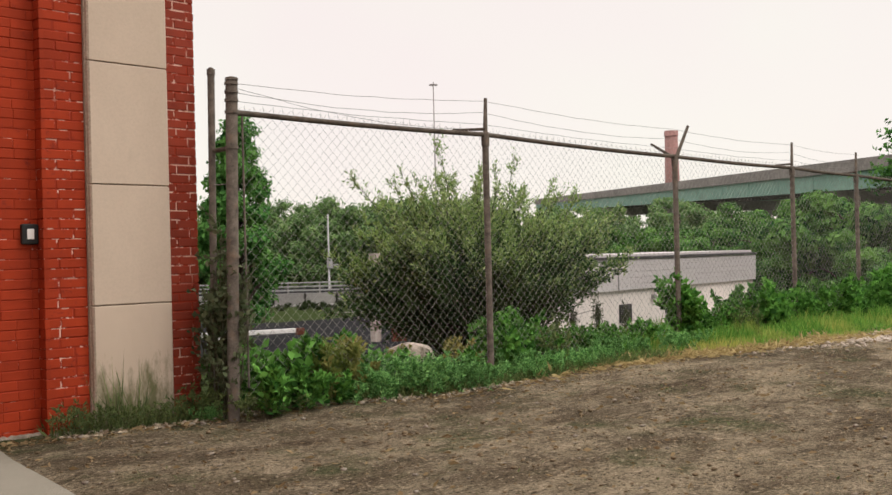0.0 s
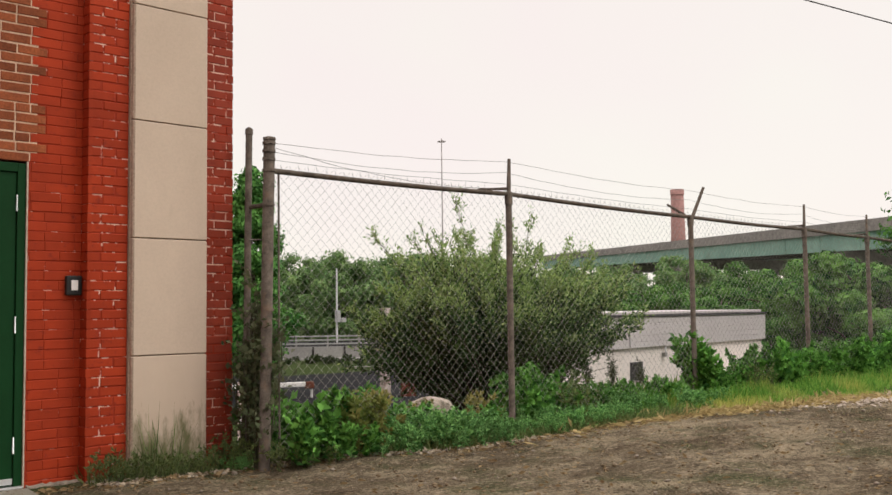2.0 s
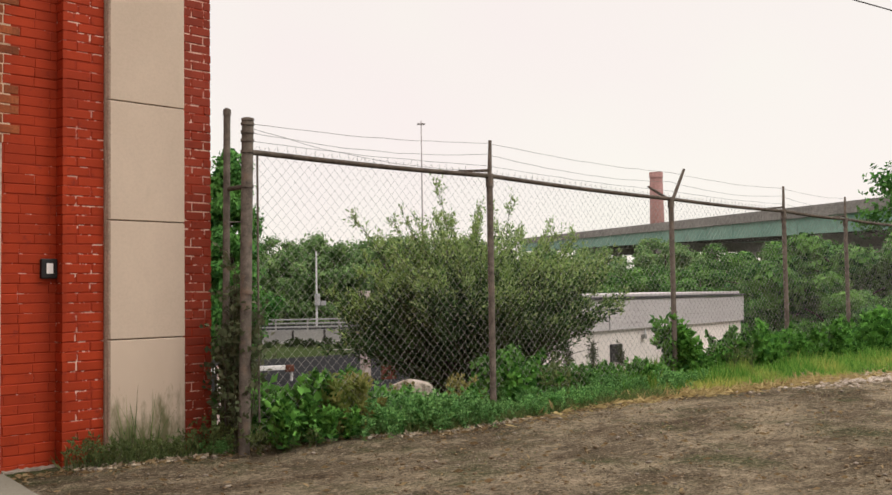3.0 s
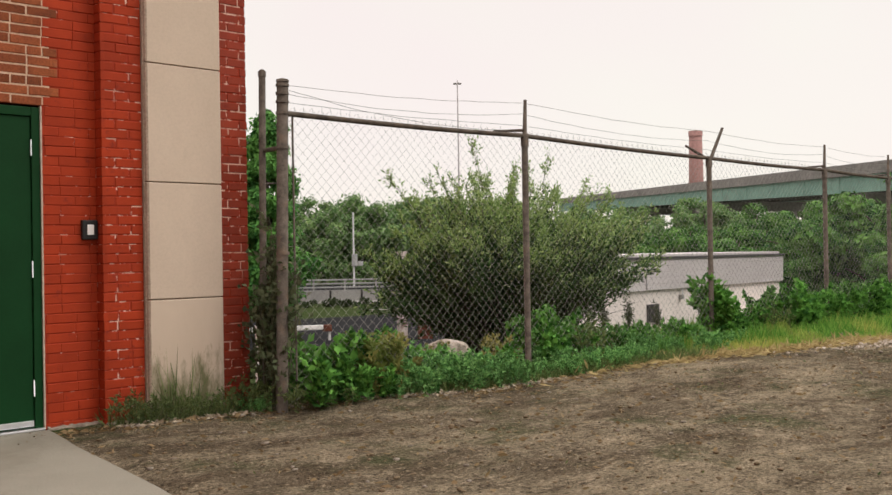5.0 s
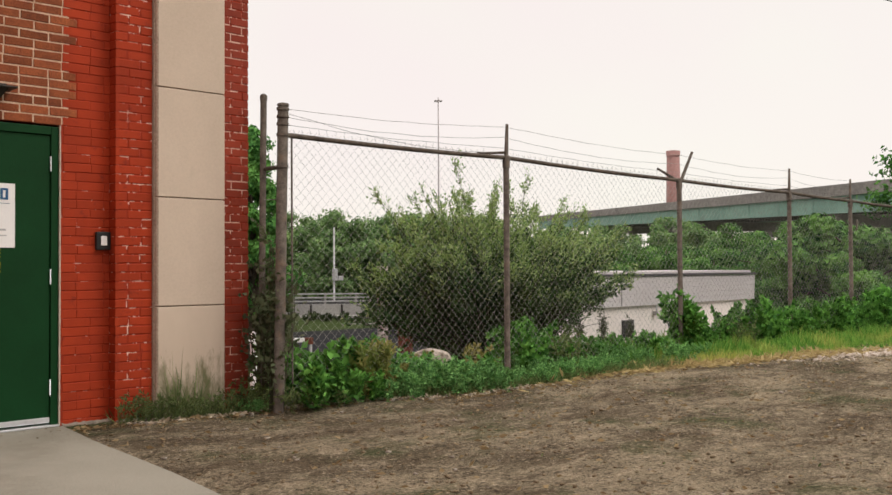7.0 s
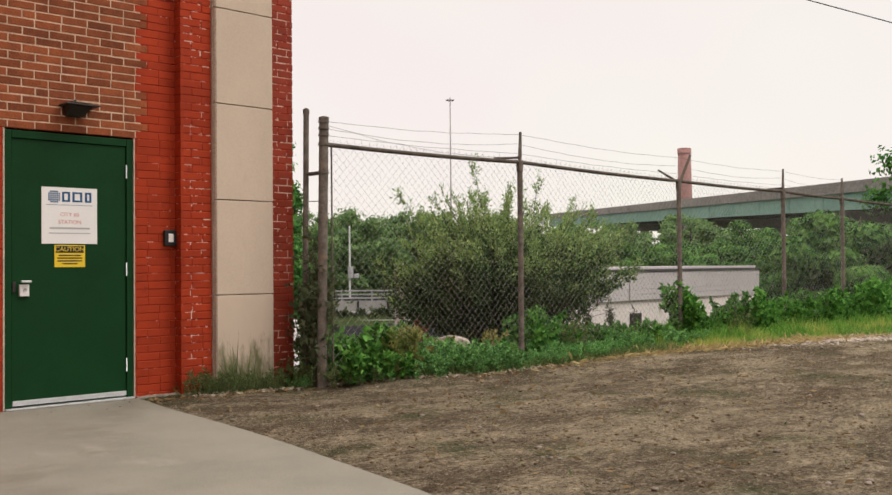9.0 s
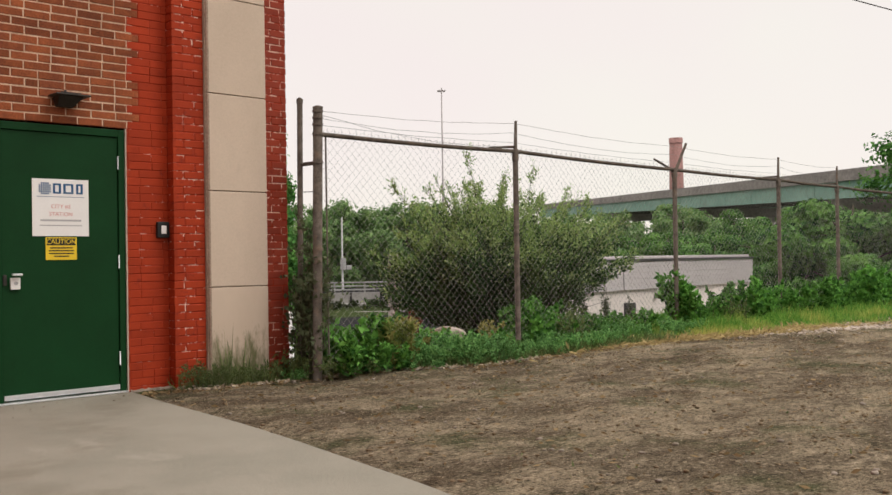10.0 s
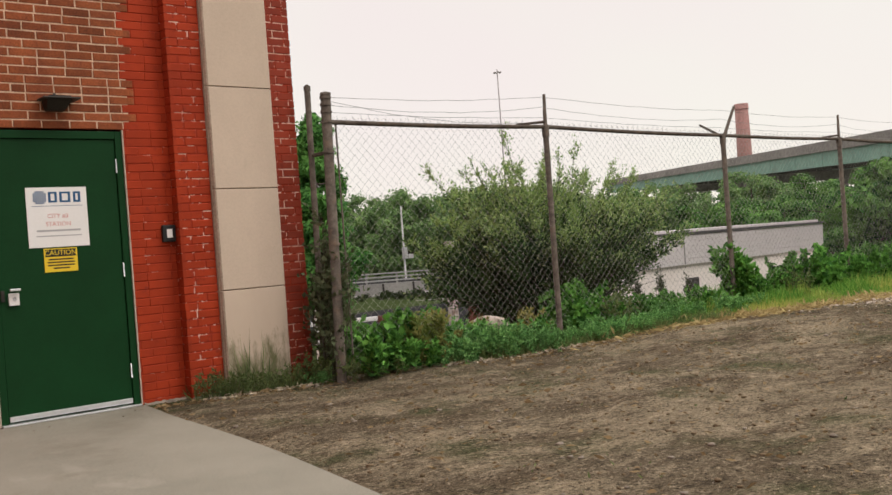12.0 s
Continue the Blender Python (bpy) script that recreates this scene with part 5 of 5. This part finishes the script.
keep = rng.uniform(size=n) < np.clip((x - 4.6) / 2.2, 0, 1)
x, y = x[keep], y[keep]
h = (0.06 + 0.17 * rng.uniform(size=len(x)) ** 1.4) * np.clip(0.35 + (y - edge_y(x)) * 1.3, 0.4, 1.15) * (0.75 + 0.45 * np.sin(x * 4.3 + 1.7 * np.sin(y * 5.1)) * np.sin(y * 6.2 + x))
blades("grass", x, y, h, rng, GRASS, "long yellow-green grass along the fence line", 0.4, 0.010)
n = 9000
x = rng.uniform(0.35, 6.0, n)
keep = rng.uniform(size=n) < np.where(x < 1.6, 0.40, 0.85)
x = x[keep]
n = len(x)
y = edge_y(x) + rng.gamma(1.5, 0.11, n)
blades("verge_grass", x, y, 0.04 + 0.12 * rng.uniform(size=n) ** 1.5, rng, LEAF_DRY, "short dusty grass at the foot of the weeds", 0.5, 0.007)
n = 44
x = np.concatenate([rng.normal(0.79, 0.06, n // 2), rng.normal(0.95, 0.05, n // 2)])
y = rng.uniform(-0.24, -0.18, n)
blades("tall_grass", x, y, rng.uniform(0.18, 0.56, n), rng, LEAF_DRY, "tall thin grass against the concrete pilaster", 0.22, 0.006)
n = 2600
x, y = rng.uniform(-0.2, 9.0, n), rng.uniform(-6.5, -0.9, n)
clump = (np.sin(x * 3.1) * np.sin(y * 2.7 + 1) + rng.normal(0, 0.3, n)) > 0.75
blades("sprouts", x[clump], y[clump], 0.015 + 0.03 * rng.uniform(size=int(clump.sum())), rng, LEAF_DRY, "sparse low sprouts in the dirt", 0.9, 0.008)


def scatter(name, x, y, r, mat, label, rng):
    """Small uneven lumps lying on the ground, as one object."""
    n = len(x)
    ico = bmesh.new()
    bmesh.ops.create_icosphere(ico, subdivisions=1, radius=1)
    ico.verts.ensure_lookup_table()
    v0 = np.array([v.co[:] for v in ico.verts])
    f0 = np.array([[v.index for v in f.verts] for f in ico.faces])
    ico.free()
    V = v0[None] * (1 + rng.normal(0, 0.16, (n, len(v0), 1))) * r[:, None, None] * np.stack([rng.uniform(0.8, 1.7, n), rng.uniform(0.8, 1.4, n), rng.uniform(0.4, 0.8, n)], 1)[:, None]
    V = V + np.stack([x, y, ground_z(x, y) + 0.3 * r], 1)[:, None]
    F = f0[None] + (np.arange(n) * len(v0))[:, None, None]
    ob = part(name, np_mesh(name, V.reshape(-1, 3), F.reshape(-1, 3)), mat)
    tagged(ob, label, "stones", kind="stuff")


def litter():
    rng = np.random.default_rng(91)
    n = 3800
    x = rng.uniform(-0.1, 9.5, n)
    near = rng.uniform(size=n) < 0.5
    y = np.where(near, edge_y(x) - np.abs(rng.normal(0, 0.12, n)), rng.uniform(-7.0, -0.8, n))
    z = ground_z(x, y) + 0.008
    axis = np.stack([rng.normal(size=n), rng.normal(size=n), rng.normal(0, 0.15, n)], 1)
    ob = part("leaf_litter", leaves("leaf_litter", np.stack([x, y, z], 1), axis, rng.uniform(0.02, 0.07, n), rng.uniform(0.1, 0.5, n), rng, 0.1), STRAW)
    tagged(ob, "dry stalks and leaf litter scattered over dirt", "litter", kind="stuff")
    n = 3200
    x = rng.normal(6.9, 1.3, n)
    y = edge_y(x) + rng.normal(0.05, 0.13, n)
    axis = np.stack([rng.normal(size=n), rng.normal(size=n), rng.uniform(0, 0.35, n)], 1)
    ob = part("dry_straw", leaves("dry_straw", np.stack([x, y, ground_z(x, y) + 0.006], 1), axis, rng.uniform(0.04, 0.14, n), rng.uniform(0.05, 0.25, n), rng, 0.1), DRY)
    tagged(ob, "matted dry yellow straw along the grass edge", "straw", kind="stuff")
    n = 520
    x = rng.uniform(0.35, 4.2, n)
    y = edge_y(x) - 0.03 + rng.normal(0, 0.05, n)
    axis = np.stack([rng.normal(size=n), rng.normal(size=n), rng.uniform(-0.1, 0.4, n)], 1)
    ob = part("bleached_leaves", leaves("bleached_leaves", np.stack([x, y, ground_z(x, y) + 0.01], 1), axis, rng.uniform(0.02, 0.055, n), rng.uniform(0.25, 0.6, n), rng, 0.3), BLEACHED)
    tagged(ob, "bleached dead leaves along the foot of the weeds", "litter", kind="stuff")
    # crumbs of soil
    n = 7000
    x, y = rng.uniform(-0.3, 9.5, n), rng.uniform(-7.2, -0.5, n)
    keep = (y < edge_y(x) + 0.1) & (x > np.interp(-y, [0, 2, 4, 6, 9], [0.05, -0.12, -0.42, -0.8, -1.4]))
    x, y = x[keep], y[keep]
    scatter("soil_crumbs", x, y, 0.003 + 0.013 * rng.uniform(size=len(x)) ** 4, SOIL, "loose crumbs of dark soil on the dirt", rng)
    n = 130
    gx_, gy_ = rng.uniform(-2.6, -0.02, n), -0.04 - np.abs(rng.normal(0, 0.35, n))
    V = np.stack([gx_, gy_, np.full(n, 0.002)], 1)
    ob = part("walk_grit", leaves("walk_grit", V, np.stack([rng.normal(size=n), rng.normal(size=n), rng.uniform(0, 0.1, n)], 1), rng.uniform(0.005, 0.018, n), rng.uniform(0.3, 0.8, n), rng, 0.2), SOIL)
    tagged(ob, "specks of soil and grit on the concrete walk", "litter", kind="stuff")
    # small stones
    n = 1500
    x, y = rng.uniform(-0.15, 10.0, n), rng.uniform(-7.2, -0.6, n)
    band = rng.uniform(size=n) < 0.3
    x = np.where(band, rng.uniform(0.4, 4.0, n), x)
    y = np.where(band, edge_y(x) - rng.normal(0.02, 0.05, n), y)
    r = 0.003 + 0.017 * rng.uniform(size=n) ** 5
    r = np.where(band, r + 0.005, r)
    scatter("pebbles", x, y, r, STONE, "small pale stones scattered on the dirt yard", rng)
    # a spill of pale gravel at the grass edge
    n = 1100
    x, y = rng.normal(8.7, 0.75, n), rng.normal(-0.08, 0.20, n)
    y = y - 1.98 - 0.16 * (x - 8.7)
    scatter("gravel", x, y, 0.006 + 0.016 * rng.uniform(size=n) ** 2, PALE_STONE, "spill of pale gravel at the grass edge", rng)


litter()

# ---- bricks, last ----
lay_bricks(wall_bay, -1.45, 0.370, -0.03, 3.38, 0.0, HOLE, BARE_AREA, 0.3, seed=5, fill=0.0046)
lay_bricks(wall_left, -2.35, -1.453, -0.03, 4.1, -0.08, start=0.1, seed=6, fill=0.0046)
lay_bricks(wall_step, 0.372, 0.664, -0.03, TOP, -0.105, start=0.0, seed=7, fill=0.0, plain=THIN_PAINT_BRICK)
lay_bricks(wall_step, -0.105, 0.0, -0.03, TOP, 0.372, start=0.5, face=-90, seed=12)
lay_bricks(wall_corner, 1.262, 1.490, -0.03, TOP, -0.13, start=0.15, seed=8, fill=0.0, plain=WORN_BRICK)
lay_bricks(wall_corner, -0.13, 0.345, -0.03, TOP, 1.490, start=0.4, face=90, seed=9, plain=WORN_BRICK)
